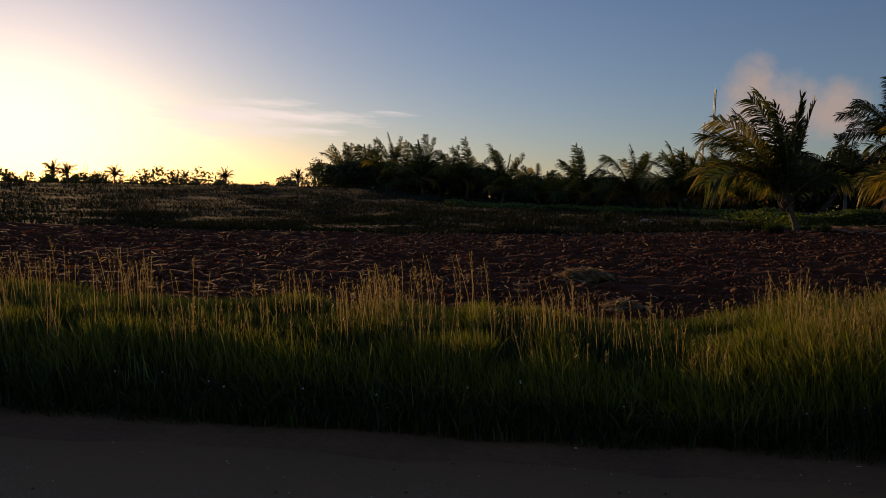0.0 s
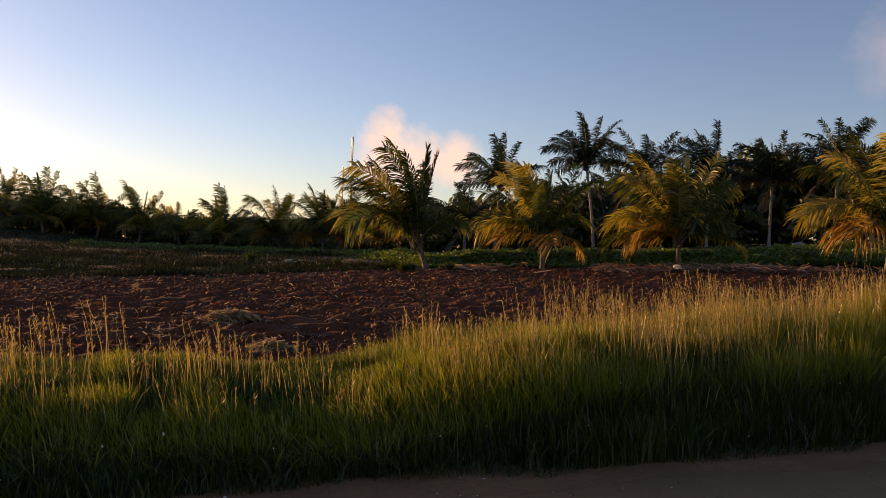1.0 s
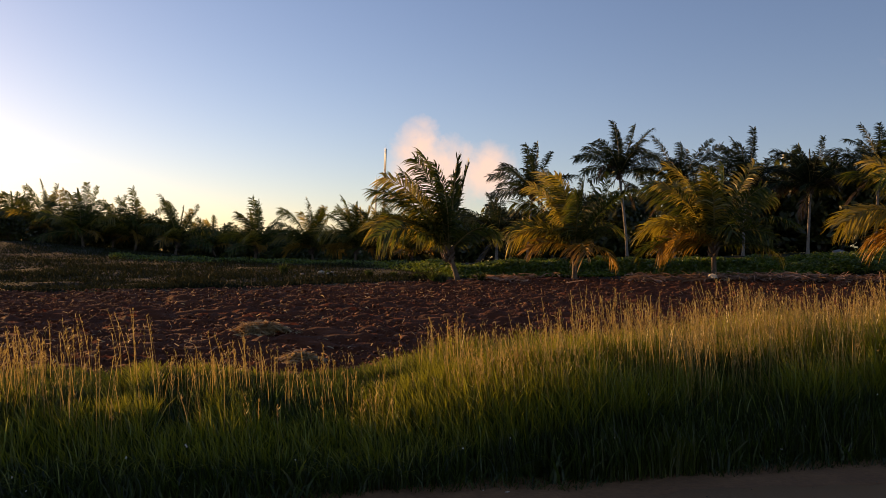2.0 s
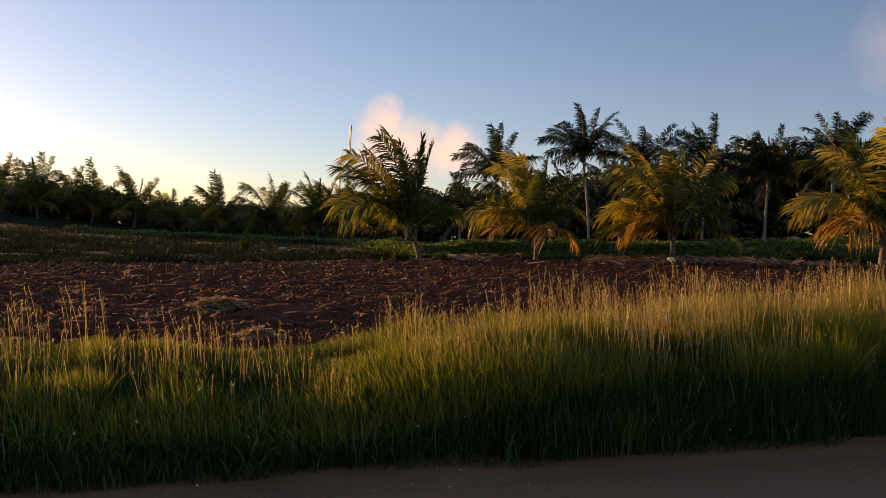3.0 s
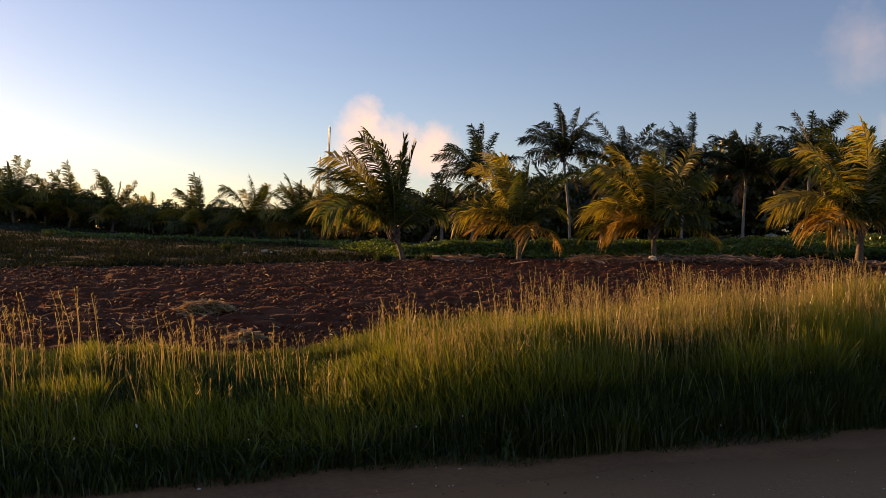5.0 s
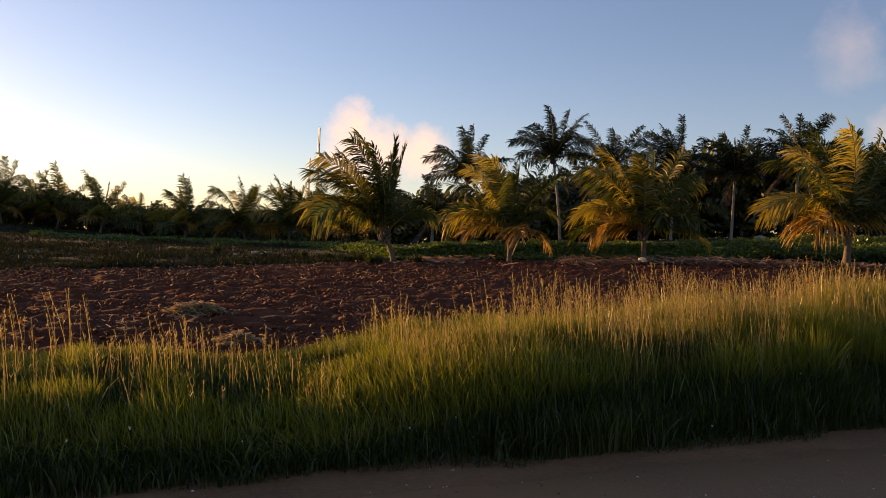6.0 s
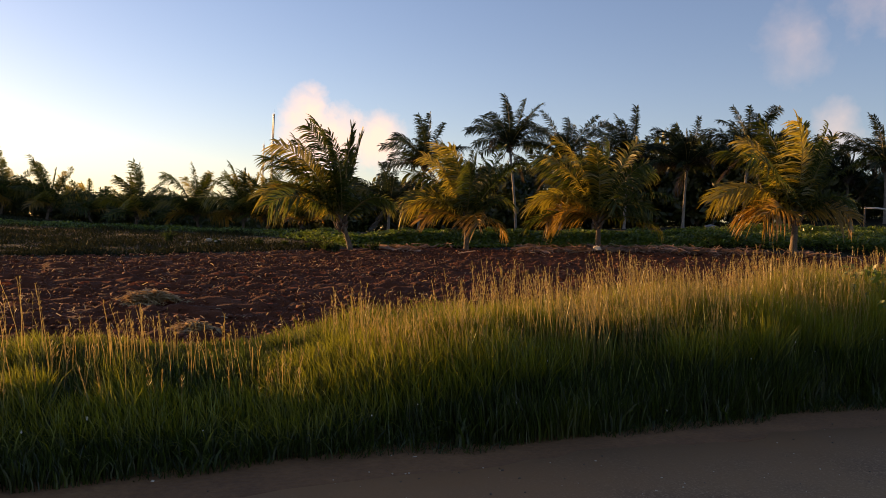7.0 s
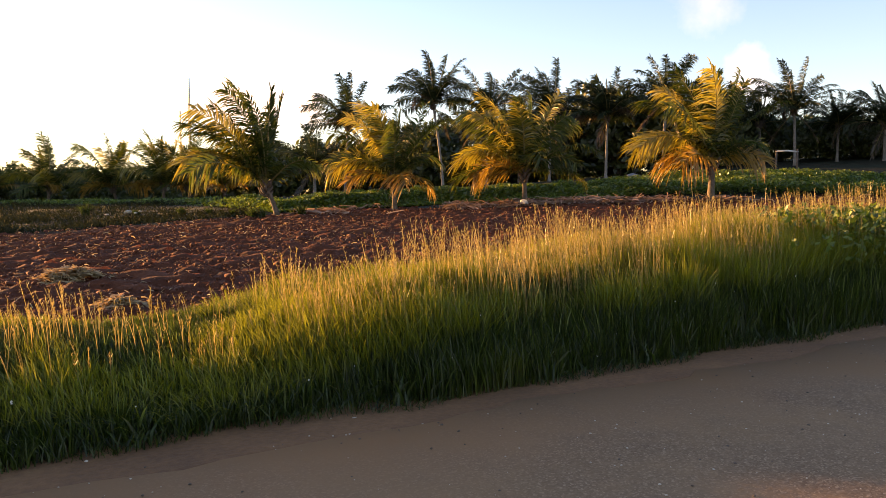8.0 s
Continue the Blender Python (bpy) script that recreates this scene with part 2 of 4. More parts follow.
def part(name, me, parent, label="", m=None):
    ob = new(name, me)
    ob.parent = parent
    if m is not None:
        ob.matrix_basis = m
    return tagged(ob, label=label)


def tube(points, radii, n=8):
    """Rings round a line of points, closed at both ends."""
    pts = [Vector(p) for p in points]
    verts, faces = [], []
    for i, p in enumerate(pts):
        d = (pts[min(i + 1, len(pts) - 1)] - pts[max(i - 1, 0)]).normalized()
        a = d.orthogonal().normalized() if i == 0 else (a - a.dot(d) * d).normalized()
        b = d.cross(a)
        for j in range(n):
            w = 2 * math.pi * j / n
            verts.append(p + radii[i] * (math.cos(w) * a + math.sin(w) * b))
    for i in range(len(pts) - 1):
        for j in range(n):
            faces.append((i * n + j, i * n + (j + 1) % n, (i + 1) * n + (j + 1) % n, (i + 1) * n + j))
    faces.append(tuple(range(n))[::-1])
    faces.append(tuple((len(pts) - 1) * n + j for j in range(n)))
    return verts, faces


def join(parts):
    verts, faces = [], []
    for v, f in parts:
        k = len(verts)
        verts += list(v)
        faces += [tuple(i + k for i in q) for q in f]
    return verts, faces


# ---- ground ----
LAND = (-0.4741, -0.2961, 0.4051, 0.4344, 0.0588, -0.0159, -0.0007, 0.0007, -0.0725)


def smooth(a, b, t):
    s = np.clip((t - a) / (b - a), 0, 1)
    return s * s * (3 - 2 * s)


def shading_ridge(y):
    """A low bank added unseen under the verge's grass, to shade its lower blades."""
    return 0.24 * smooth(5.5, 6.8, y) * smooth(9.0, 7.7, y)


def land(x, y):
    """The height of the field: level by the road, rising to one side, falling away on the other far off."""
    x, y = np.asarray(x, float), np.asarray(y, float)
    r = np.hypot(x, y) + 1e-6
    k = np.minimum(1, 68 / r) / 10
    u, v = np.maximum(x * k, -1.0), np.maximum(y * k, 0)
    c = LAND
    z = c[0] + c[1] * u + c[2] * v + c[3] * u * v + c[4] * u * u + c[5] * v * v + c[6] * u ** 3 + c[7] * u * u * v + c[8] * u * v * v
    fall = 0.02 * np.clip(r - 66, 0, 90) * smooth(4, -18, np.degrees(np.arctan2(x, np.maximum(y, 0.1))))
    return (z - fall) * smooth(7.0, 13.0, y) - 0.05 * smooth(6.5, 4.0, y) + shading_ridge(y)


def soil_amount(x, y):
    """One inside the ploughed strip, nothing outside."""
    far = 27.4 - 0.5 * np.maximum(x - 13, 0) - 1.5 * smooth(10, 0, x)
    return smooth(8.3, 9.3, y) * smooth(0.0, -1.4, y - far) * smooth(5.0, 9.0, far) * smooth(60, 52, x) * smooth(-40, -34, x)


def lattice_noise(x, y, scale, seed):
    """Smooth value noise over the plan."""
    g = np.random.default_rng(seed).random((257, 257))
    u, v = (x / scale) % 256, (y / scale) % 256
    i, j = u.astype(int), v.astype(int)
    a, b = u - i, v - j
    a, b = a * a * (3 - 2 * a), b * b * (3 - 2 * b)
    return (g[i, j] * (1 - a) + g[i + 1, j] * a) * (1 - b) + (g[i, j + 1] * (1 - a) + g[i + 1, j + 1] * a) * b - 0.5


def build_ground():
    far_steps = np.geomspace(1.0, 2500, 26)
    xs = np.concatenate([-14 - far_steps[::-1], np.arange(-14, 34, 0.15), 34 + far_steps])
    ys = np.concatenate([-far_steps[::-1], np.arange(0, 5.0, 0.5), np.arange(5.0, 8.5, 0.25), np.arange(8.5, 29, 0.13), np.arange(29, 48, 0.8), 48 + far_steps])
    X, Y = np.meshgrid(xs, ys)
    x, y = X.ravel(), Y.ravel()
    soil = soil_amount(x + 1.2 * lattice_noise(x, y, 1.1, 1), y + 1.6 * lattice_noise(x, y, 1.3, 2))
    z = land(x, y)
    furrow = 0.035 * np.sin(y * 2 * math.pi / 0.75 + 2.5 * lattice_noise(x, y, 3.5, 3) * 2)
    lumps = 0.08 * lattice_noise(x, y, 0.42, 4) + 0.15 * lattice_noise(x, y, 0.16, 5) + 0.09 * lattice_noise(x, y, 1.6, 6)
    z = z + soil * (furrow + lumps) + (1 - soil) * 0.12 * lattice_noise(x, y, 1.1, 7) * smooth(5.2, 7, y) * smooth(90, 60, np.hypot(x, y))
    nx, ny = len(xs), len(ys)
    k = (np.arange(ny - 1)[:, None] * nx + np.arange(nx - 1)[None, :]).ravel()
    quads = np.stack([k, k + 1, k + 1 + nx, k + nx], 1)
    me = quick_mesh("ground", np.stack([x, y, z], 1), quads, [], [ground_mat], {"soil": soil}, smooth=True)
    return tagged(new("ground", me), "ploughed red soil field running into rough grassland", "ground", kind="structure")


build_ground()


def strip(name, y0, y1, x0, x1, z, mat, edge, label, category, dx=0.25, thick=0.06, crown=0.0):
    """A long flat slab along the road with uneven long edges."""
    xs = np.arange(x0, x1 + dx, dx)
    n = 7
    verts, quads = [], []
    for i, x in enumerate(xs):
        a = y0 + edge * (noise.noise((x * 0.9, y0, 1.3)) + 0.5 * noise.noise((x * 3.1, y0, 4.3)))
        b = y1 + edge * (noise.noise((x * 0.9, y1, 7.3)) + 0.5 * noise.noise((x * 3.1, y1, 9.3)))
        ring = [(x, a, z - thick)]
        for j in range(n):
            s = j / (n - 1)
            y = a + (b - a) * s
            ring.append((x, y, z + crown * 4 * s * (1 - s) + 0.006 * noise.noise((x * 0.7, y * 0.7, 3.0))))
        ring.append((x, b, z - thick))
        verts += ring
        if i:
            k = (i - 1) * (n + 2)
            quads += [(k + j, k + n + 2 + j, k + n + 3 + j, k + 1 + j) for j in range(n + 1)]
    me = quick_mesh(name, verts, quads, [], [mat])
    return tagged(new(name, me), label, category, kind="structure")


strip("road", -3.2, 4.55, -160, 160, 0.0, asphalt_mat, 0.2, "worn grey asphalt country road with dusty patches", "road")
strip("verge", 4.3, 5.9, -160, 160, -0.010, dust_mat, 0.10, "dusty brown dirt verge beside the asphalt road", "verge")

# ---- verge grass ----


def blade_height(x):
    return np.interp(x, [-8, -3, 0.3, 1.4, 2.0, 2.7, 3.4, 5, 7.8, 11, 16], [0.50, 0.52, 0.46, 0.39, 0.47, 0.58, 0.78, 0.84, 1.02, 1.12, 1.2])


def stalk_height(x):
    return np.interp(x, [-8, -3, -1.5, -0.2, 0.9, 1.6, 1.9, 2.4, 3.3, 5.8, 8.2, 10.6, 13], [0.9, 0.96, 0.74, 0.95, 0.76, 0.68, 0.8, 0.92, 1.2, 1.3, 1.42, 1.6, 1.75])


def blades(name, x, y, z, h, width, lean, mat, label, seed, kink=0.35):
    """Curved tapering blades, one for each place: three joints and a tip."""
    g = np.random.default_rng(seed)
    n = len(x)
    a = g.uniform(0, 2 * math.pi, n)
    side = np.stack([np.cos(a), np.sin(a), np.zeros(n)], 1) * (width * 0.5)[:, None]
    b = g.uniform(0, 2 * math.pi, n)
    bend = np.stack([np.cos(b), np.sin(b), np.zeros(n)], 1) * (lean * h)[:, None] + np.stack([-0.10 * h, 0 * h, 0 * h], 1)
    rows, along = [], []
    base = np.stack([x, y, z], 1)
    for s, w in ((0.0, 0.8), (0.4, 1.0), (0.75, 0.7)):
        c = base + bend * (s ** 2) + np.stack([0 * h, 0 * h, h * (s - kink * lean * s ** 3)], 1)
        rows += [c - side * w, c + side * w]
        along += [np.full(n, s), np.full(n, s)]
    rows.append(base + bend + np.stack([0 * h, 0 * h, h * (1 - kink * lean)], 1))
    along.append(np.full(n, 1.0))
    verts = np.stack(rows, 1).reshape(-1, 3)
    k = np.arange(n) * 7
    quads = np.concatenate([np.stack([k, k + 1, k + 3, k + 2], 1), np.stack([k + 2, k + 3, k + 5, k + 4], 1)])
    tris = np.stack([k + 4, k + 5, k + 6], 1)
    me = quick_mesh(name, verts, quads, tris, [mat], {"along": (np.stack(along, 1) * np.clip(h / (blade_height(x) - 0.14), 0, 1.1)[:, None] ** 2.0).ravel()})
    return tagged(new(name, me), label, "grass", kind="stuff")


def verge_grass():
    n = 205000
    x = rng.uniform(-8, 17, n)
    depth = rng.beta(1.05, 1.15, n)
    y = 5.12 + 3.15 * depth + 0.35 * lattice_noise(x, 0 * x, 0.8, 11)
    tuft = 1 + 0.5 * lattice_noise(x, y, 0.5, 12) + 0.35 * lattice_noise(x, y, 1.7, 13)
    rise = 0.45 + 0.55 * smooth(5.0, 5.8, y)
    h = (blade_height(x) - 0.85 * shading_ridge(y)) * tuft * rise * rng.uniform(0.6, 1.15, n) ** np.where(y > 6.0, 0.5, 1.0)
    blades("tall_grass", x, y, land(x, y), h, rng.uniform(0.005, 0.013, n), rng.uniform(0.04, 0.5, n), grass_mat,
           "tall green grass with yellowing, sun-tinted tips along the dirt verge", 21)
    # the low ragged edge by the dirt
    n = 22000
    x = rng.uniform(-8, 17, n)
    y = 5.0 + 0.5 * rng.random(n) + 0.3 * lattice_noise(x, 0 * x, 0.7, 15)
    h = rng.uniform(0.05, 0.30, n) * (0.5 + smooth(4.9, 5.4, y))
    blades("low_grass", x, y, land(x, y) - 0.01, h, rng.uniform(0.004, 0.010, n), rng.uniform(0.3, 1.3, n), grass_mat,
           "short ragged green grass at the edge of the dirt verge", 23)
    # pale ripening blades that stand up through the green
    n = 4500
    x = rng.uniform(-8, 17, n)
    y = 5.25 + 1.6 * rng.random(n)
    h = (blade_height(x) - 0.85 * shading_ridge(y)) * (0.5 + 0.5 * smooth(5.0, 5.9, y)) * rng.uniform(0.7, 1.2, n)
    blades("pale_grass", x, y, land(x, y), h, rng.uniform(0.006, 0.012, n), rng.uniform(0.03, 0.3, n), pale_grass_mat,
           "pale ripening grass blades among the green verge", 24)
    # the same verge further along the road
    n = 26000
    x = np.concatenate([rng.uniform(-45, -8, n // 2), rng.uniform(17, 70, n // 2)])
    y = 5.2 + 2.2 * rng.random(n)
    h = blade_height(x) * rng.uniform(0.6, 1.2, n)
    blades("tall_grass", x, y, land(x, y), h, rng.uniform(0.014, 0.03, n), rng.uniform(0.1, 0.5, n), grass_mat,
           "tall green grass further along the road's verge", 22)


def seed_stalks():
    """Thin dry stems, each with a slender drooping panicle of short spikelets."""
    n = 10500
    x = np.concatenate([rng.uniform(-8, 17, n // 2), rng.uniform(2.5, 17, n - n // 2)])
    y = 5.6 + 1.9 * rng.random(n) ** 0.8
    g = np.random.default_rng(31)
    keep = lattice_noise(x, y, 0.38, 17) + 0.25 * lattice_noise(x, y, 1.3, 18) + g.normal(0, 0.14, n) > 0.0
    x, y = x[keep], y[keep]
    n = len(x)
    h = (stalk_height(x) - 0.85 * shading_ridge(y)) * g.uniform(0.6, 1.02, n) * (1 + 0.25 * lattice_noise(x, y, 0.6, 14))
    z = land(x, y)
    lean = np.stack([g.normal(-0.06, 0.08, n), g.normal(0, 0.07, n)], 1) * h[:, None]
    verts, quads, tris = [], [], []
    for i in range(n):
        base = np.array([x[i], y[i], z[i]])

        def at(s):
            return base + np.array([lean[i, 0] * s * s, lean[i, 1] * s * s, h[i] * s])
        a = g.uniform(0, math.pi)
        side = np.array([math.cos(a), math.sin(a), 0]) * 0.0018
        k = len(verts)
        for s in (0.15, 0.55, 0.8, 1.0):
            verts += [at(s) - side, at(s) + side]
        quads += [(k + 2 * j, k + 2 * j + 1, k + 2 * j + 3, k + 2 * j + 2) for j in range(3)]
        for s in g.uniform(0.76, 1.0, 7):
            b = g.uniform(0, 2 * math.pi)
            out = np.array([math.cos(b) * 0.016, math.sin(b) * 0.016, g.uniform(0.01, 0.035)])
            w = np.array([-math.sin(b), math.cos(b), 0]) * 0.0035
            k = len(verts)
            c = at(s)
            verts += [c, c + out * 0.5 + w, c + out * 1.3, c + out * 0.5 - w]
            quads.append((k, k + 1, k + 2, k + 3))
    me = quick_mesh("seed_stalks", np.array(verts), quads, tris, [stalk_mat])
    tagged(new("seed_stalks", me), "dry straw-coloured grass stems with feathery seed heads above the verge", "grass", kind="stuff")


verge_grass()
seed_stalks()

# ---- coconut palms ----


WIND = Vector((-0.80, 0.58, 0.12))          # the way the evening breeze blows


@functools.lru_cache(None)
def frond_mesh(kind, tone, bearing, seed):
    """One feather leaf at a bearing: a stalk bent by weight and breeze, with two rows of long limp leaflets."""
    elev, droop, length, leaf, pairs, open_angle, fall, breeze, tatter, dress = FRONDS[kind]
    # the dark tone swaps in leaflets with shade painted into their green
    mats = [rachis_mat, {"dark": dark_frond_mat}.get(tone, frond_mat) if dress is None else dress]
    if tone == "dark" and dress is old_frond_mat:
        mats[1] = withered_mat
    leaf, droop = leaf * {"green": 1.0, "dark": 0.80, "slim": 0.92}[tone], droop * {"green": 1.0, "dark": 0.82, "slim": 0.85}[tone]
    g = np.random.default_rng(1000 + 37 * seed + bearing)
    steps = 12
    a, e = radians(bearing), radians(elev)
    wind = np.array(WIND)
    d = np.array([math.cos(e) * math.cos(a), math.cos(e) * math.sin(a), math.sin(e)])
    across = np.array([-math.sin(a), math.cos(a), 0])
    twist = g.normal(0, 0.85)
    pts, tang, sides, ups = [np.zeros(3)], [], [], []
    for i in range(steps):
        q = (i + 0.5) / steps
        d = d + (np.array([0, 0, -droop]) + wind * breeze * 0.8) * 2 * q / steps
        d = d / np.linalg.norm(d)
        b = across - across.dot(d) * d
        b /= np.linalg.norm(b) + 1e-9
        u = np.cross(d, b)
        w = twist * q
        tang.append(d), sides.append(math.cos(w) * b + math.sin(w) * u), ups.append(math.cos(w) * u - math.sin(w) * b)
        pts.append(pts[-1] + d * length / steps)
    pts, tang, sides, ups = (np.array(v) for v in (pts, tang, sides, ups))
    # the stalk
    tt, bb, uu = (np.concatenate([v, v[-1:]]) for v in (tang, sides, ups))
    rad = 0.042 * (1 - 0.88 * (np.arange(steps + 1) / steps) ** 0.7)
    ring = np.stack([pts + (math.cos(w) * bb + math.sin(w) * uu) * rad[:, None] for w in (0.3, 1.871, 3.442, 5.012)], 1)
    k = (np.arange(steps)[:, None] * 4 + np.arange(4)[None]).ravel()
    k2 = (np.arange(steps)[:, None] * 4 + (np.arange(4)[None] + 1) % 4).ravel()
    stalk = np.stack([k, k2, k2 + 4, k + 4], 1)
    # the leaflets
    n = pairs * 2
    q = np.repeat(0.13 + 0.86 * (np.arange(pairs) + 0.5) / pairs, 2) + g.normal(0, 0.004, n)
    hand = np.tile([-1.0, 1.0], pairs)
    keep = g.random(n) > tatter
    q, hand = np.clip(q[keep], 0, 0.999), hand[keep]
    n = len(q)
    i = (q * steps).astype(int)
    p = pts[i] + (pts[i + 1] - pts[i]) * (q * steps - i)[:, None]
    t, b, u = tang[i], sides[i], ups[i]
    ln = leaf * (0.35 + 0.65 * np.sin(math.pi * np.minimum(1, 0.18 + 0.74 * q)) ** 0.8) * g.uniform(0.8, 1.12, n)
    clump = 0.10 * np.sin(q * 47 + seed) + g.normal(0, 0.07, n)
    c = t * (0.26 + 0.52 * q + clump)[:, None] + b * (hand * open_angle * (1 - 0.35 * q))[:, None] + u * (0.2 + g.normal(0, 0.1, n))[:, None]
    c /= np.linalg.norm(c, axis=1)[:, None]
    roll = g.normal(0.2, 0.5, n)
    w = np.cross(c, u)
    w /= np.linalg.norm(w, axis=1)[:, None] + 1e-9
    w = w * np.cos(roll)[:, None] + np.cross(w, c) * np.sin(roll)[:, None]
    limp = fall * g.uniform(0.6, 1.35, n)
    rows, along = [], []
    for z, half in ((0.0, 0.013), (0.33, 0.024), (0.68, 0.020), (1.0, 0.0)):
        at = p + c * (ln * z * (1 - 0.22 * np.minimum(limp, 1.2) * z))[:, None] + (np.array([0, 0, -0.85]) * limp[:, None] + wind * (0.6 * breeze)) * (ln * z * z)[:, None]
        rows += [at - w * half, at + w * half] if half else [at]
        along += [np.full(n, z)] * (2 if half else 1)
    k = 4 * (steps + 1) + np.arange(n) * 7
    quads = np.concatenate([stalk, np.stack([k, k + 1, k + 3, k + 2], 1), np.stack([k + 2, k + 3, k + 5, k + 4], 1)])
    tris = np.stack([k + 4, k + 5, k + 6], 1)
    verts = np.concatenate([ring.reshape(-1, 3), np.stack(rows, 1).reshape(-1, 3)])
    along = np.concatenate([np.zeros(4 * (steps + 1)), np.stack(along, 1).ravel()])
    me = quick_mesh("frond", verts, quads, tris, mats, {"along": along})
    slots = np.ones(len(quads) + len(tris), np.int32)
    slots[:len(stalk)] = 0
    me.polygons.foreach_set("material_index", slots)
    return me


# rise in degrees, weight, length, leaflet, pairs, spread, limpness, breeze, gaps, leaf colour where it is not the palm's own
FRONDS = {
    "spear": (84, 0.10, 2.7, 0.40, 50, 0.24, 0.06, 0.05, 0.03, None),
    "closed": (81, 0.05, 2.85, 0.5, 56, 0.28, 0.10, -0.06, 0.03, None),
    "up": (75, 0.75, 3.4, 0.90, 80, 0.85, 0.62, 0.28, 0.05, None),
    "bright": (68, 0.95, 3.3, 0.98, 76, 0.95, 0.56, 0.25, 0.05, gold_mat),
    "high": (58, 1.10, 3.4, 0.96, 78, 0.92, 0.62, 0.26, 0.06, None),
    "mid": (42, 1.30, 3.1, 1.00, 60, 0.95, 0.58, 0.24, 0.09, None),
    "low": (16, 1.10, 2.7, 0.88, 52, 0.90, 0.60, 0.18, 0.12, None),
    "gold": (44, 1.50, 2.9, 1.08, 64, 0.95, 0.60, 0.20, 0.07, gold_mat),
    "side": (48, 1.70, 2.3, 0.75, 48, 0.90, 0.55, 0.08, 0.10, None),
    "yellow": (24, 1.40, 2.1, 0.98, 54, 0.90, 0.60, 0.15, 0.12, old_frond_mat),
    "dead": (-48, 0.50, 2.6, 0.70, 34, 0.40, 0.60, 0.10, 0.30, old_frond_mat),
}
STEEPER = {"high": "up", "mid": "high", "low": "mid"}


def trunk_mesh(height, lean_x, lean_y, r0, r1, seed, mat):
    g = np.random.default_rng(seed)
    n = max(10, int(height / 0.16))
    pts, radii = [], []
    for i in range(n + 1):
        s = i / n
        k = s ** 1.4
        pts.append((lean_x * k, lean_y * k, -0.12 + (height + 0.12) * s))
        radii.append((r1 + (r0 - r1) * (1 - s) ** 2.2) * (1 + (0.05 if i % 2 else -0.03) + g.normal(0, 0.015)) + 0.06 * math.exp(-s * height / 0.18))
    v, f = tube(pts, radii, 12)
    return mesh_from("trunk", v, f, [mat], smooth=True)


def boots_mesh(seed, r):
    """The stubs of fallen leaves that ring the crown's base."""
    g = np.random.default_rng(seed)
    bits = []
    for j in range(14):
        a = j * 2.4
        z = -0.35 + 0.035 * j
        d = np.array([math.cos(a), math.sin(a), 0])
        ln = g.uniform(0.16, 0.34)
        bits.append(tube([d * r * 0.6 + (0, 0, z), d * (r + 0.4 * ln) + (0, 0, z + ln * 0.5), d * (r + 0.7 * ln) + (0, 0, z + ln)], [0.07, 0.05, 0.018], 5))
    v, f = join(bits)
    return mesh_from("crown_base", v, f, [bark_mat], smooth=True)


# bright and gold fronds paint evening sun into the far row
MIX_LOW = ("spear", "up", "bright", "high", "high", "mid", "high", "up", "bright", "mid", "high", "gold", "mid", "gold", "mid", "gold", "low", "gold", "low", "yellow", "yellow")
MIX_TALL = ("spear", "up", "up", "mid", "low", "mid", "low", "mid", "high", "high", "high", "mid", "high", "high", "mid", "mid", "high", "mid", "mid", "mid", "mid", "low", "low", "low", "low", "low", "yellow", "yellow", "dead", "dead")


def palm(az, dist, trunk, size, lean=(0, 0), mix=MIX_TALL, r=0.13, wind=0.35, turn=0.0, label="", group="", tone="green"):
    """A coconut palm at a bearing and distance from the road's viewpoint: trunk height in metres, size scales the crown."""
    global palm_count
    palm_count += 1
    g = np.random.default_rng(100 + palm_count)
    x, y = dist * math.sin(radians(az)), dist * math.cos(radians(az))
    root = new("coconut_palm")
    root.matrix_basis = pose(x, y, float(land(x, y)))
    tagged(root, label or "coconut palm with arching green fronds and a grey trunk", "palm tree", group or "palms of the plantation")
    part("trunk", trunk_mesh(trunk, lean[0], lean[1], r * 1.25, r, palm_count, trunk_mat if tone == "dark" else young_trunk_mat), root, "grey ringed trunk" if tone == "dark" else "rough brown trunk")
    top = Vector((lean[0], lean[1], trunk))
    part("crown_base", boots_mesh(palm_count, r * 0.9), root, m=Matrix.Translation(top))
    for j, kind in enumerate(mix):
        a = radians(turn) + j * 2.39996 + g.normal(0, 0.18)
        if isinstance(kind, tuple):
            kind, degrees = kind
            a = radians(degrees) + g.normal(0, 0.07)
        elif kind not in ("spear", "closed", "dead") and math.cos(a) > 0.1 and g.random() < wind:
            if kind in STEEPER:
                kind = STEEPER[kind]
            a = a + (0.5 if math.sin(a) > 0 else -0.5)
        k = size * g.uniform(0.86, 1.1)
        bearing = math.degrees(a) - az
        near = int(round(bearing / 15)) * 15
        me = frond_mesh(kind, tone, near % 360, int(g.integers(2)))
        m = Matrix.Translation(top) @ pose(0, 0, 0, g.normal(0, 4), g.normal(0, 4), bearing - near) @ Matrix.Diagonal((k, k, k, 1))
        part("frond", me, root, "hanging frond, yellowed or painted sun-gold" if kind in ("yellow", "gold", "dead") else "", m)
    return root


palm_count = 0
ROW = "young palms along the field's edge"
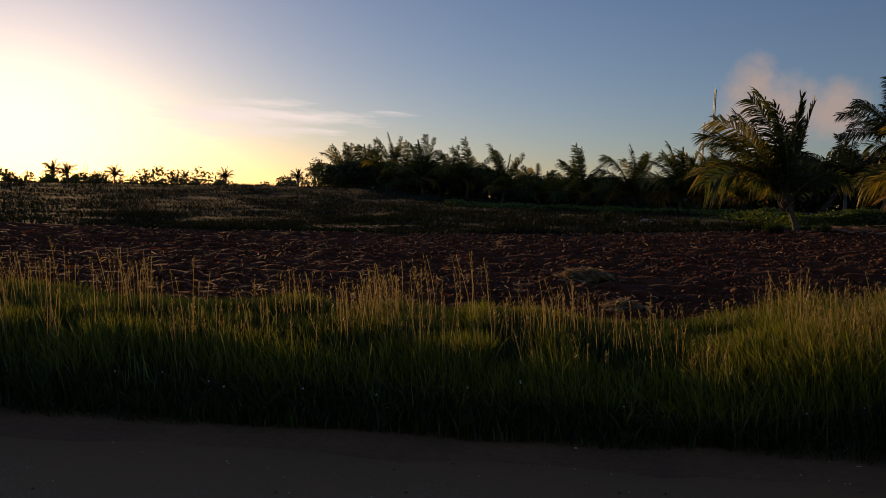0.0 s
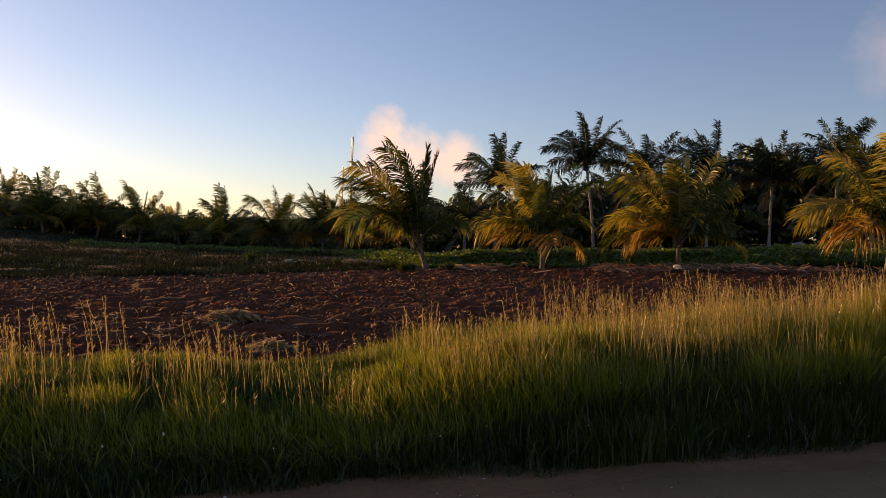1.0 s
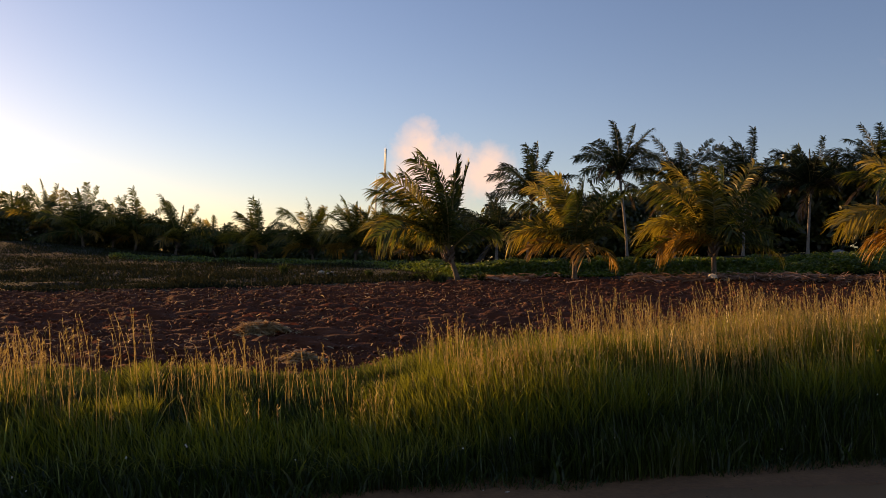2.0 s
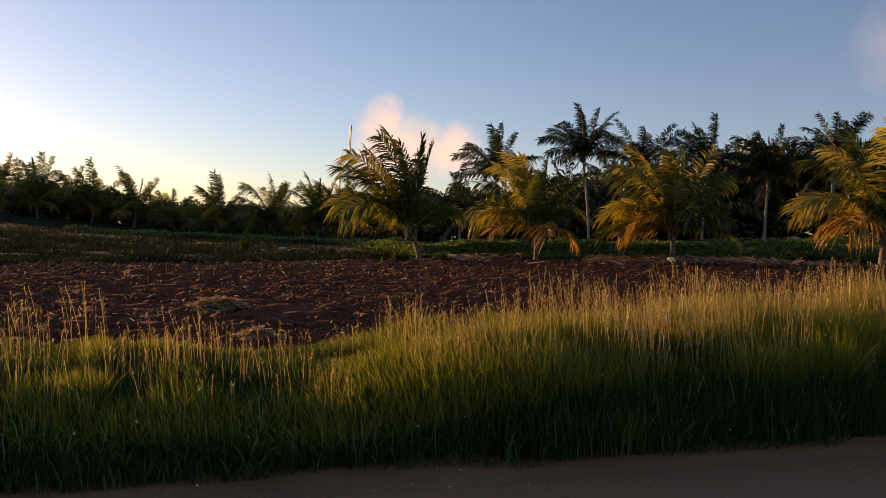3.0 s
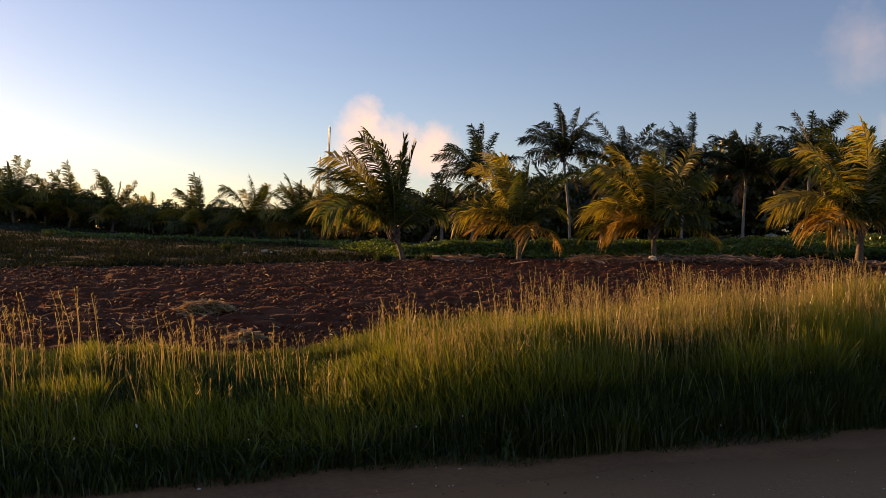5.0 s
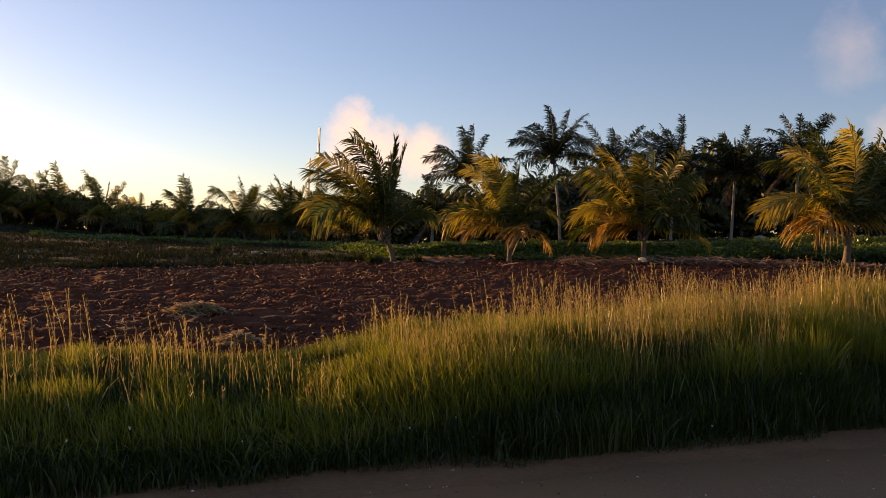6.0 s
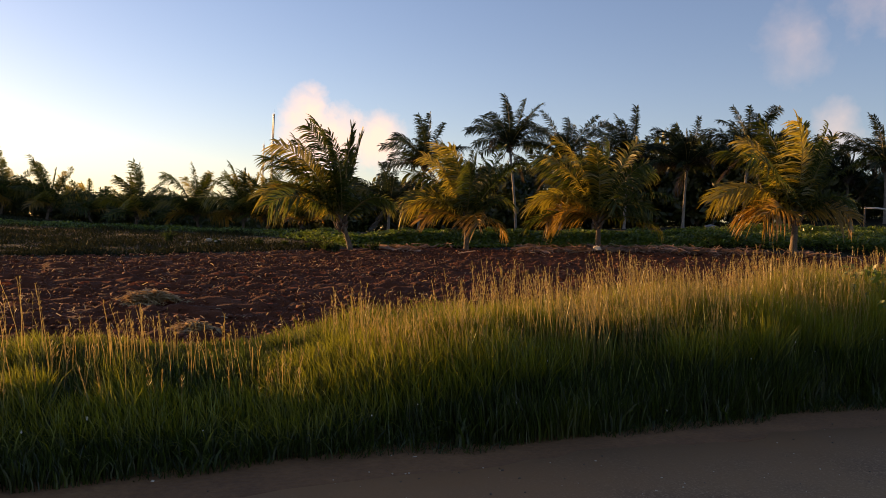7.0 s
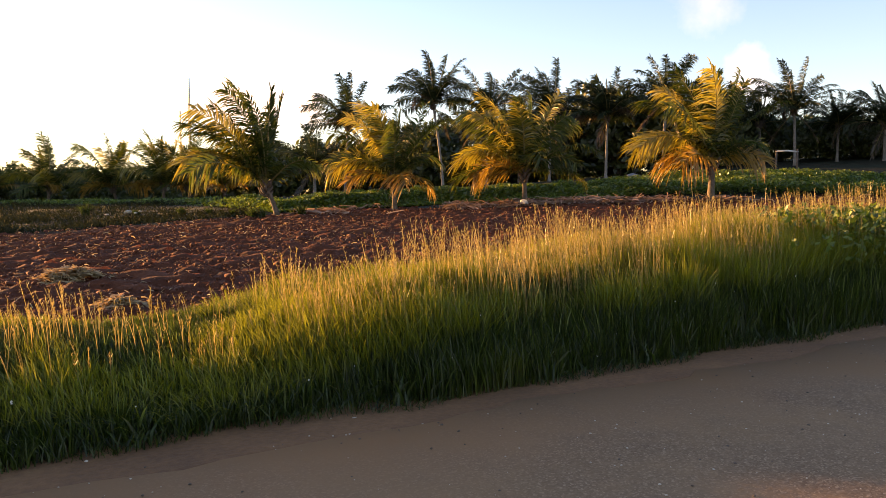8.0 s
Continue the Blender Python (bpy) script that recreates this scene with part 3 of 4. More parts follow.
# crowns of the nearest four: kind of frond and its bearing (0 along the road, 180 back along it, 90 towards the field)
# bright and gold ones, painted sunlit, mostly lie towards 180, the sun's side
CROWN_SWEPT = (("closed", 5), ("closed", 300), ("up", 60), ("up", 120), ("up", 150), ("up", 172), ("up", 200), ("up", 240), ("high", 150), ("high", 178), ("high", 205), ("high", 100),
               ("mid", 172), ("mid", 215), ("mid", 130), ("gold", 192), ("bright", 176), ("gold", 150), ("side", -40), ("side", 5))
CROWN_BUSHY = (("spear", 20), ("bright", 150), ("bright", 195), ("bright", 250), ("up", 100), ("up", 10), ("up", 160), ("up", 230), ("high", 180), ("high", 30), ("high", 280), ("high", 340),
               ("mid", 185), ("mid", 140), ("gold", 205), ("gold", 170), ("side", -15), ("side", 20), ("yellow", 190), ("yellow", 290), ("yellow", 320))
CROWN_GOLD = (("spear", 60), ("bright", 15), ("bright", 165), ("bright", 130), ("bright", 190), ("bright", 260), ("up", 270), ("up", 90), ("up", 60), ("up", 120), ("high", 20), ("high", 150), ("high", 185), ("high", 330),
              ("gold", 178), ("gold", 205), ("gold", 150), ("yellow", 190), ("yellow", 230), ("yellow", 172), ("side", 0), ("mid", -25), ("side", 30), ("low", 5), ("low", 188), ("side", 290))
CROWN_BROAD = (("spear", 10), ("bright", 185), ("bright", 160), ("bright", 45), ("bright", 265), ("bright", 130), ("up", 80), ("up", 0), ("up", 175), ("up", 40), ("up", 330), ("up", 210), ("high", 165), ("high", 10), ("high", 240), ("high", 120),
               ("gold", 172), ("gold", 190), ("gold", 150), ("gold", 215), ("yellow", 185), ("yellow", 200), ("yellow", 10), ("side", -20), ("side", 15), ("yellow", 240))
palm(20.3, 28.0, 1.0, 1.10, (-0.36, 0.1), mix=CROWN_SWEPT, r=0.075, label="young coconut palm leaning over red soil, fronds swept by wind", group=ROW)
palm(28.7, 29.0, 1.1, 0.90, (-0.05, 0), mix=CROWN_BUSHY, r=0.075, label="young coconut palm with yellowing lower fronds", group=ROW)
palm(38.2, 30.5, 1.15, 1.0, (-0.05, 0), mix=CROWN_GOLD, r=0.085, label="young coconut palm with golden hanging fronds by a white stone", group=ROW)
palm(51.1, 32.0, 1.45, 1.10, (0.05, 0), mix=CROWN_BROAD, r=0.115, label="broad coconut palm with golden fronds and a stout trunk", group=ROW)
# the far row
for az, dist, hgt in ((-5.6, 66, 4.1), (-3.8, 69, 3.6), (-2.4, 66, 3.9), (0.2, 64, 3.9), (2.9, 68, 3.3), (5.6, 55, 3.5), (9.7, 54, 3.6), (12.7, 52, 3.8),
                      (14.5, 52, 3.7), (-8.0, 70, 4.2), (-11.3, 84, 4.6), (-9.6, 80, 4.4), (16.8, 56, 3.4)):
    palm(az, dist, 0.24 * hgt, hgt / 3.6, (float(rng.normal(0, 0.15)), 0), mix=MIX_LOW, r=0.08, tone="slim", turn=float(rng.uniform(0, 360)),
         label="low coconut palm across the field in evening light", group="low palms across the field")
# the tall ones behind the green bank
for az, dist, hgt, lx in ((23.0, 42, 3.7, 0.0), (25.2, 50, 7.2, 0.25), (32.3, 48, 8.0, -0.7), (35.5, 51, 7.5, 0.1), (40.0, 51, 7.2, 0.1), (44.0, 51, 6.8, 0.1),
                          (47.9, 52, 7.6, 0.2), (56.4, 55, 6.4, -0.2), (58.9, 58, 4.6, 0.1), (61.6, 57, 5.2, -0.1), (54.2, 58, 5.0, 0.0), (64.5, 55, 6.0, 0.0),
                          (28.6, 56, 5.4, 0.0), (37.8, 58, 6.4, 0.2), (42.2, 60, 6.0, 0.0), (30.5, 60, 6.0, 0.0), (46.0, 60, 6.4, 0.0), (50.5, 58, 6.0, 0.0),
                          (27.0, 63, 6.0, 0.1), (33.8, 63, 7.0, 0.0), (36.8, 64, 7.2, 0.1), (39.0, 65, 6.6, 0.0), (41.3, 63, 7.2, -0.1), (45.2, 64, 7.0, 0.0), (49.2, 63, 6.6, 0.1), (52.5, 62, 5.8, 0.0)):
    size = 0.98 if hgt > 5 else 0.75
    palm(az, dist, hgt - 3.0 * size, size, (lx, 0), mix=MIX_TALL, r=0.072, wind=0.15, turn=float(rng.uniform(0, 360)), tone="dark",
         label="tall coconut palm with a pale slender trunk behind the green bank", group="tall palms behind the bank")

# ---- shrubs, creepers, far woods ----


def leaf_cloud(centres, radii, count, size, g, flat=1.0):
    """Leaf-shaped quads scattered through the outer shells of overlapping clumps."""
    which = g.integers(len(centres), size=count)
    d = g.normal(size=(count, 3))
    d /= np.linalg.norm(d, axis=1)[:, None]
    rad = radii[which] * g.uniform(0.55, 1.08, count)
    p = centres[which] + d * rad[:, None] * np.array([1, 1, flat])
    a = g.normal(size=(count, 3))
    a /= np.linalg.norm(a, axis=1)[:, None]
    b = np.cross(a, d + 0.3 * g.normal(size=(count, 3)))
    b /= np.linalg.norm(b, axis=1)[:, None] + 1e-9
    s = (size * g.uniform(0.6, 1.3, count))[:, None]
    verts = np.stack([p - a * s, p + b * s * 0.45, p + a * s, p - b * s * 0.45], 1).reshape(-1, 3)
    return verts, np.arange(count * 4).reshape(-1, 4)


def shrub_mesh(seed, wide, high, count, size):
    g = np.random.default_rng(seed)
    n = 16
    c = np.stack([g.normal(0, wide * 0.36, n), g.normal(0, wide * 0.36, n), g.uniform(0.15, 0.85, n) * high], 1)
    r = g.uniform(0.22, 0.4, n) * high * (1.1 - 0.5 * c[:, 2] / high)
    v, q = leaf_cloud(c, r, count, size, g)
    v[:, 2] = np.maximum(v[:, 2], 0.02)
    return quick_mesh("crown", v, q, [], [shrub_mat])


def stems_mesh(seed, high):
    g = np.random.default_rng(seed)
    bits = []
    for j in range(6):
        a = g.uniform(0, 2 * math.pi)
        d = np.array([math.cos(a), math.sin(a), 0])
        bits.append(tube([d * 0.06 + (0, 0, -0.1), d * 0.25 * high * 0.5 + (0, 0, 0.4 * high), d * 0.3 * high + (0, 0, 0.75 * high)], [0.06, 0.04, 0.012], 6))
    v, f = join(bits)
    return mesh_from("stem", v, f, [bark_mat], smooth=True)


SHRUBS = [(shrub_mesh(s, 3.6, 3.2, 2600, 0.17), stems_mesh(s, 3.2)) for s in (41, 42, 43)]


def shrub(az, dist, k, label, group):
    x, y = dist * math.sin(radians(az)), dist * math.cos(radians(az))
    root = new("shrub")
    crown, stems = SHRUBS[int(rng.integers(3))]
    root.matrix_basis = pose(x, y, float(land(x, y)), 0, 0, float(rng.uniform(0, 360)))
    tagged(root, label, "shrub", group)
    scale = Matrix.Diagonal((k, k, k * float(rng.uniform(0.85, 1.15)), 1))
    part("crown", crown, root, m=scale)
    part("stem", stems, root, m=scale)


for az in np.arange(16.5, 70, 1.5):
    shrub(az + rng.normal(0, 0.4), 61 + rng.uniform(-2, 5), float((rng.uniform(1.2, 1.6) + 0.4 * smooth(26, 31, az) - 0.75 * smooth(49, 54, az)) * (rng.uniform(0.45, 0.8) if 30.5 < az < 36.5 else 1)), "dense dark green shrub between the palm trunks", "undergrowth behind the palms")
for az in np.arange(-12, 18, 0.7):
    shrub(az + rng.normal(0, 0.3), 73 + rng.uniform(-3, 4), float(rng.uniform(0.75, 1.0)), "low green shrub behind the far palms", "undergrowth behind the far palms")


def bank_creepers():
    """A waist-high bank of creepers and weeds behind the ploughed strip."""
    n = 130000
    g = np.random.default_rng(51)
    az = g.uniform(-4, 70, n)
    az = np.where((az < 17) & (g.random(n) < 0.8), g.uniform(17, 70, n), az)
    near = np.interp(az, [-4, 10, 20, 28, 38, 51, 62, 70], [48, 42, 28.6, 29.2, 30.8, 32.3, 33, 33])
    d = near + g.uniform(1.2, 5.6, n) * (1 + 0.9 * smooth(38, 52, az))
    x, y = d * np.sin(np.radians(az)), d * np.cos(np.radians(az))
    top = np.maximum(0.1, 0.44 + 0.35 * lattice_noise(x, y, 1.6, 52) + 0.22 * lattice_noise(x, y, 0.5, 53)) * (0.15 + 0.85 * smooth(1.3, 2.8, d - near)) * np.interp(az, [-4, 12, 25, 70], [0.5, 0.6, 1, 1.1])
    z = land(x, y) + top * np.sqrt(g.random(n))
    p = np.stack([x, y, z], 1)
    a = g.normal(size=(n, 3)) * (1, 1, 0.5)
    a /= np.linalg.norm(a, axis=1)[:, None]
    b = np.cross(a, g.normal(size=(n, 3)) * 0.4 + (0, 0, 1))
    b /= np.linalg.norm(b, axis=1)[:, None]
    s = g.uniform(0.035, 0.09, n)[:, None]
    v = np.stack([p - a * s, p + b * s * 0.6, p + a * s, p - b * s * 0.6], 1).reshape(-1, 3)
    me = quick_mesh("creepers", v, np.arange(4 * n).reshape(-1, 4), [], [weed_mat])
    tagged(new("creepers", me), "bank of green creepers and weeds behind the ploughed field", "weeds", kind="stuff")


bank_creepers()


def field_weeds():
    """Short rough weeds over the unploughed ground across the field."""
    g = np.random.default_rng(57)
    n = 150000
    az = g.uniform(-46, 19, n)
    d = 25 + 50 * g.random(n) ** 1.6
    x, y = d * np.sin(np.radians(az)), d * np.cos(np.radians(az))
    keep = (soil_amount(x, y) < 0.35) & (lattice_noise(x, y, 2.2, 58) + g.normal(0, 0.25, n) > -0.25)
    x, y = x[keep], y[keep]
    n = len(x)
    h = (0.11 + 0.19 * g.random(n) ** 2) * (1 + 1.2 * lattice_noise(x, y, 3.0, 59))
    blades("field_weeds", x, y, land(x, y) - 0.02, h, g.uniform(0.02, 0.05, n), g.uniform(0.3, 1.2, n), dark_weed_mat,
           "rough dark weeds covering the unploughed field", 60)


field_weeds()


def far_woods():
    g = np.random.default_rng(61)
    n = 230
    az = np.concatenate([g.uniform(-75, -9, 90), g.uniform(-9, 75, 140)])
    d = g.uniform(120, 150, n)
    x, y = d * np.sin(np.radians(az)), d * np.cos(np.radians(az))
    hgt = g.uniform(0.75, 1.1, n) * np.interp(az, [-75, -33, -27, -25, -23, -20, -18.5, -16.8, -15, -11, 0], [4.6, 3.3, 3.3, 4.0, 4.6, 3.6, 2.3, 1.5, 3.6, 5, 5.4])
    c, r = [], []
    for i in range(n):
        for j in range(7):
            k = g.uniform(0.12, 0.8)
            c.append((x[i] + g.normal(0, 2.4), y[i] + g.normal(0, 2.4), float(land(x[i], y[i])) + k * hgt[i]))
            r.append(g.uniform(0.22, 0.34) * hgt[i])
    v, q = leaf_cloud(np.array(c), np.array(r), 92000, 0.28, g)
    me = quick_mesh("far_woods", v, q, [], [shrub_mat])
    tagged(new("far_woods", me), "distant belt of low trees beyond the fields", "woods", kind="stuff")


far_woods()
for az, dist, hgt in ((-30.5, 128, 5.2), (-29.7, 126, 4.8), (-26.8, 130, 4.9), (-19.6, 122, 4.6), (-13.4, 108, 4.8), (-14.6, 112, 4.2)):
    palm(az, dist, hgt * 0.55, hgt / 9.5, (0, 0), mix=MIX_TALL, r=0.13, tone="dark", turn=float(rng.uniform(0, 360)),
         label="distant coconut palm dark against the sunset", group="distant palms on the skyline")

# ---- masts ----


def lattice_mast(az, dist, top, wide, label):
    """A guyed three-legged lattice mast."""
    x, y = dist * math.sin(radians(az)), dist * math.cos(radians(az))
    z = float(land(x, y))
    root = new("radio_mast")
    root.matrix_basis = pose(x, y, z)
    tagged(root, label, "mast", "masts on the skyline")
    h = top - z
    corners = [Vector((wide * math.cos(a), wide * math.sin(a), 0)) for a in (0.5, 2.594, 4.689)]
    for c in corners:
        v, f = tube([c + Vector((0, 0, -0.3)), c + Vector((0, 0, h * 0.5)), c + Vector((0, 0, h))], [0.12, 0.11, 0.09], 6)
        part("leg", mesh_from("leg", v, f, [steel_mat]), root)
    bits, step = [], wide * 2.2
    for i in range(int(h / step)):
        for j in range(3):
            a, b = corners[j], corners[(j + 1) % 3]
            bits.append(tube([a + Vector((0, 0, i * step)), b + Vector((0, 0, (i + 1) * step))], [0.05, 0.05], 4))
    v, f = join(bits)
    part("bracing", mesh_from("bracing", v, f, [steel_mat]), root)
    v, f = tube([(0, 0, h - 0.2), (0, 0, h + 1.2)], [0.05, 0.02], 6)
    part("lightning_rod", mesh_from("lightning_rod", v, f, [steel_mat]), root)


lattice_mast(14.6, 210, 31.4, 0.22, "slender grey lattice radio mast beyond the palms")
lattice_mast(14.0, 260, 28.4, 0.2, "shorter slender lattice mast beyond the palms")
lattice_mast(-28.6, 330, 9.5, 0.9, "distant lattice tower on the sunset skyline")

# ---- loose things in the field ----


def lump_mesh(name, seed, mat, flat=0.7):
    bm = bmesh.new()
    bmesh.ops.create_icosphere(bm, subdivisions=1, radius=1.0)
    g = random.Random(seed)
    for v in bm.verts:
        v.co *= g.uniform(0.7, 1.15)
        v.co.z *= flat
    me = bpy.data.meshes.new(name)
    bm.to_mesh(me)
    bm.free()
    me.materials.append(mat)
    return me


def clods():
    """Broken lumps of soil strewn over the ploughed strip, and pale bits of straw between them."""
    g = np.random.default_rng(71)
    bm = bmesh.new()
    bmesh.ops.create_icosphere(bm, subdivisions=1, radius=1.0)
    unit = np.array([v.co[:] for v in bm.verts])
    tri = np.array([[v.index for v in f.verts] for f in bm.faces])
    bm.free()
    n = 36000
    x, y = g.uniform(-14, 34, n), 8.6 + 20 * g.random(n) ** 1.2
    keep = soil_amount(x, y) > 0.5
    x, y = x[keep], y[keep]
    n = len(x)
    s = g.gamma(1.3, 0.013, n) + 0.010
    shape = unit[None] * g.uniform(0.45, 1.3, (n, len(unit), 1)) * np.array([1, 1, 0.6])
    v = shape * s[:, None, None] + np.stack([x, y, land(x, y) + 0.04 + 0.3 * s], 1)[:, None, :]
    t = tri[None] + (np.arange(n) * len(unit))[:, None, None]
    me = quick_mesh("soil_clods", v.reshape(-1, 3), [], t.reshape(-1, 3), [clod_mat])
    tagged(new("soil_clods", me), "broken clods of red earth over the ploughed field", "soil", kind="stuff")
    n = 8000
    x, y = g.uniform(-14, 34, n), 8.6 + 20 * g.random(n)
    keep = (soil_amount(x, y) > 0.3) & (lattice_noise(x, y, 1.4, 72) + g.normal(0, 0.2, n) > 0.05)
    x, y = x[keep], y[keep]
    n = len(x)
    lying_straw("crop_residue", x, y, land(x, y) + g.uniform(0.02, 0.09, n), g.uniform(0.02, 0.09, n), g.uniform(0.004, 0.011, n), 0.35,
                "pale dry crop residue strewn over red soil", 73)


def lying_straw(name, x, y, z, length, width, tilt, label, seed, mat=None):
    """Bent strips of straw lying at all bearings."""
    g = np.random.default_rng(seed)
    n = len(x)
    a, t = g.uniform(0, 2 * math.pi, n), g.normal(0, tilt, n)
    d = np.stack([np.cos(a) * np.cos(t), np.sin(a) * np.cos(t), np.sin(t)], 1) * length[:, None]
    w = np.stack([-np.sin(a), np.cos(a), g.normal(0, 0.5, n)], 1) * width[:, None]
    c = np.stack([x, y, z], 1)
    hump = np.stack([0 * z, 0 * z, length * g.uniform(0, 0.3, n)], 1)
    v = np.stack([c - d - w, c - d + w, c + hump - w, c + hump + w, c + d - w, c + d + w], 1).reshape(-1, 3)
    k = np.arange(n) * 6
    quads = np.concatenate([np.stack([k, k + 1, k + 3, k + 2], 1), np.stack([k + 2, k + 3, k + 5, k + 4], 1)])
    ob = new(name, quick_mesh(name, v, quads, [], [mat or straw_mat]))
    return tagged(ob, label, "straw", kind="stuff")


clods()


def gravel(name, count, x0, x1, y0, y1, low, high, mat, label, seed):
    g = np.random.default_rng(seed)
    bm = bmesh.new()
    bmesh.ops.create_icosphere(bm, subdivisions=1, radius=1.0)
    unit = np.array([v.co[:] for v in bm.verts])
    tri = np.array([[v.index for v in f.verts] for f in bm.faces])
    bm.free()
    x, y, s = g.uniform(x0, x1, count), g.uniform(y0, y1, count), g.uniform(low, high, count)
    v = unit[None] * g.uniform(0.6, 1.25, (count, len(unit), 1)) * np.array([1, 1, 0.6]) * s[:, None, None]
    v = v + np.stack([x, y, 0.3 * s], 1)[:, None, :]
    t = tri[None] + (np.arange(count) * len(unit))[:, None, None]
    tagged(new(name, quick_mesh(name, v.reshape(-1, 3), [], t.reshape(-1, 3), [mat])), label, "gravel", kind="stuff")


gravel("loose_gravel", 420, -4, 12, 1.2, 4.7, 0.003, 0.009, stone_mat, "loose pale gravel on the asphalt road", 95)
gravel("dark_gravel", 260, -4, 12, 1.2, 4.7, 0.004, 0.012, bark_mat, "loose dark gravel and crumbs on the asphalt road", 96)


def straw_heap(x, y, wide, high, count, label):
    g = np.random.default_rng(int(x * 10) + 80)
    a, r = g.uniform(0, 2 * math.pi, count), np.sqrt(g.random(count))
    r = r * (1 + 0.35 * np.sin(3 * a + 1))
    px, py = x + wide * r * np.cos(a), y + 0.6 * wide * r * np.sin(a)
    pz = land(px, py) + 0.03 + high * np.maximum(0, 1 - r ** 2) * g.uniform(0.3, 1.0, count)
    lying_straw("straw_heap", px, py, pz, g.uniform(0.05, 0.16, count), g.uniform(0.004, 0.012, count), 0.22, label, 81)


def palm_litter():
    """Fallen leaf litter in a ragged line under the front row of palms."""
    g = np.random.default_rng(75)
    n = 2600
    t = g.random(n)
    x = 11 + 17 * t + g.normal(0, 0.6, n)
    y = np.interp(x, [9.7, 13.9, 18.9, 24.9, 30], [26.2, 25.4, 23.9, 20.3, 16.5]) + g.normal(-0.1, 0.55, n)
    keep = lattice_noise(x, y, 1.8, 76) > 0.08
    x, y = x[keep], y[keep]
    n = len(x)
    lying_straw("palm_litter", x, y, land(x, y) + g.uniform(0.03, 0.12, n), g.uniform(0.1, 0.55, n), g.uniform(0.008, 0.026, n), 0.2,
                "tan fallen palm litter along the edge of red soil", 77, litter_mat)


palm_litter()
straw_heap(1.65, 14.6, 0.55, 0.24, 1300, "heap of dry pale straw on ploughed red soil")
straw_heap(1.9, 11.6, 0.3, 0.14, 500, "small heap of dry straw beside the grass verge")


def stones():
    g = np.random.default_rng(91)
    label = "small pale stone on the dirt verge"
    for j in range(20):
        x, y = g.uniform(-4, 11), g.uniform(4.85, 5.2)
        ob = new("stone", lump_mesh("stone", j, stone_mat, 0.6))
        s = float(g.uniform(0.007, 0.016))
        ob.matrix_basis = pose(x, y, -0.02 + 0.4 * s, 0, 0, float(g.uniform(0, 360))) @ Matrix.Diagonal((s * 1.3, s, s, 1))
        tagged(ob, label, "stone", "stones on the verge")
    for az, d, s, flat, label in ((38.1, 29.6, 0.16, 0.8, "white stone at the foot of a young palm"), (10.35, 31.2, 0.16, 0.6, "pale flat stone lying on dark weeds"),
                                  (11.1, 31.6, 0.12, 0.35, "pale flat stone lying on dark weeds"), (9.0, 30.6, 0.09, 0.4, "pale flat stone lying on dark weeds"),
                                  (10.8, 30.8, 0.08, 0.5, "pale flat stone lying on dark weeds"), (45.85, 45.0, 0.28, 0.8, "pale grey boulder under the tall palms")):
        x, y = d * math.sin(radians(az)), d * math.cos(radians(az))
        ob = new("field_stone", lump_mesh("field_stone", int(d * 10), stone_mat if d < 40 else boulder_mat, flat))
        ob.matrix_basis = pose(x, y, float(land(x, y)) + 0.12 + 0.4 * s * flat, 0, 0, az * 7) @ Matrix.Diagonal((s * 1.5, s, s, 1))
        tagged(ob, label, "stone", "stones in the field")


stones()

# ---- small plants and scraps ----


def tuft(az, dist, high, count, mat, label, group):
    """A clump of grass on its own."""
    g = np.random.default_rng(int(abs(az) * 100) + int(dist))
    x, y = dist * math.sin(radians(az)), dist * math.cos(radians(az))
    a, r = g.uniform(0, 2 * math.pi, count), 0.22 * high * np.sqrt(g.random(count)) + 0.02
    px, py = x + r * np.cos(a), y + r * np.sin(a)
    ob = blades("grass_tuft", px, py, land(px, py), high * g.uniform(0.5, 1.0, count), g.uniform(0.012, 0.025, count), g.uniform(0.2, 0.9, count), mat, label, 97)
    ob["kind"] = "thing"
    return tagged(ob, label, "grass", group)


for az, dist, high in ((18.6, 27.4, 0.55), (19.2, 27.2, 0.4), (22.0, 27.6, 0.5), (21.4, 27.9, 0.35), (7.7, 33.0, 0.6), (13.8, 30.5, 0.4), (15.6, 30.0, 0.35), (10.9, 31.5, 0.3), (17.3, 29.0, 0.3)):
    tuft(az, dist, high, 130, grass_mat, "clump of yellow-green grass at the soil's edge", "grass clumps at the field's edge")


for x, y, high in ((4.1, 5.06, 0.42), (3.0, 5.08, 0.3), (2.75, 5.1, 0.34), (5.4, 5.08, 0.36), (0.9, 5.1, 0.3), (7.6, 5.05, 0.45), (-1.6, 5.1, 0.35)):
    tuft(math.degrees(math.atan2(x, y)), math.hypot(x, y), high, 14, grass_mat, "small leafy weed at the grass verge's edge", "weeds at the verge's edge")


def broad_weeds():
    """Creeping broad-leaved weeds that climb over the tall grass further along the verge."""
    g = np.random.default_rng(101)
    n = 2600
    x = g.normal(11.4, 0.95, n)
    y = g.uniform(5.5, 7.4, n)
    z = blade_height(x) * g.uniform(0.45, 1.22, n)
    c, r = np.stack([x, y, z], 1), np.full(n, 0.06)
    v, q = leaf_cloud(c, r, n * 3, 0.055, g)
    tagged(new("broad_weeds", quick_mesh("broad_weeds", v, q, [], [weed_mat])), "broad-leaved green weeds climbing through tall grass", "weeds", kind="stuff")


broad_weeds()


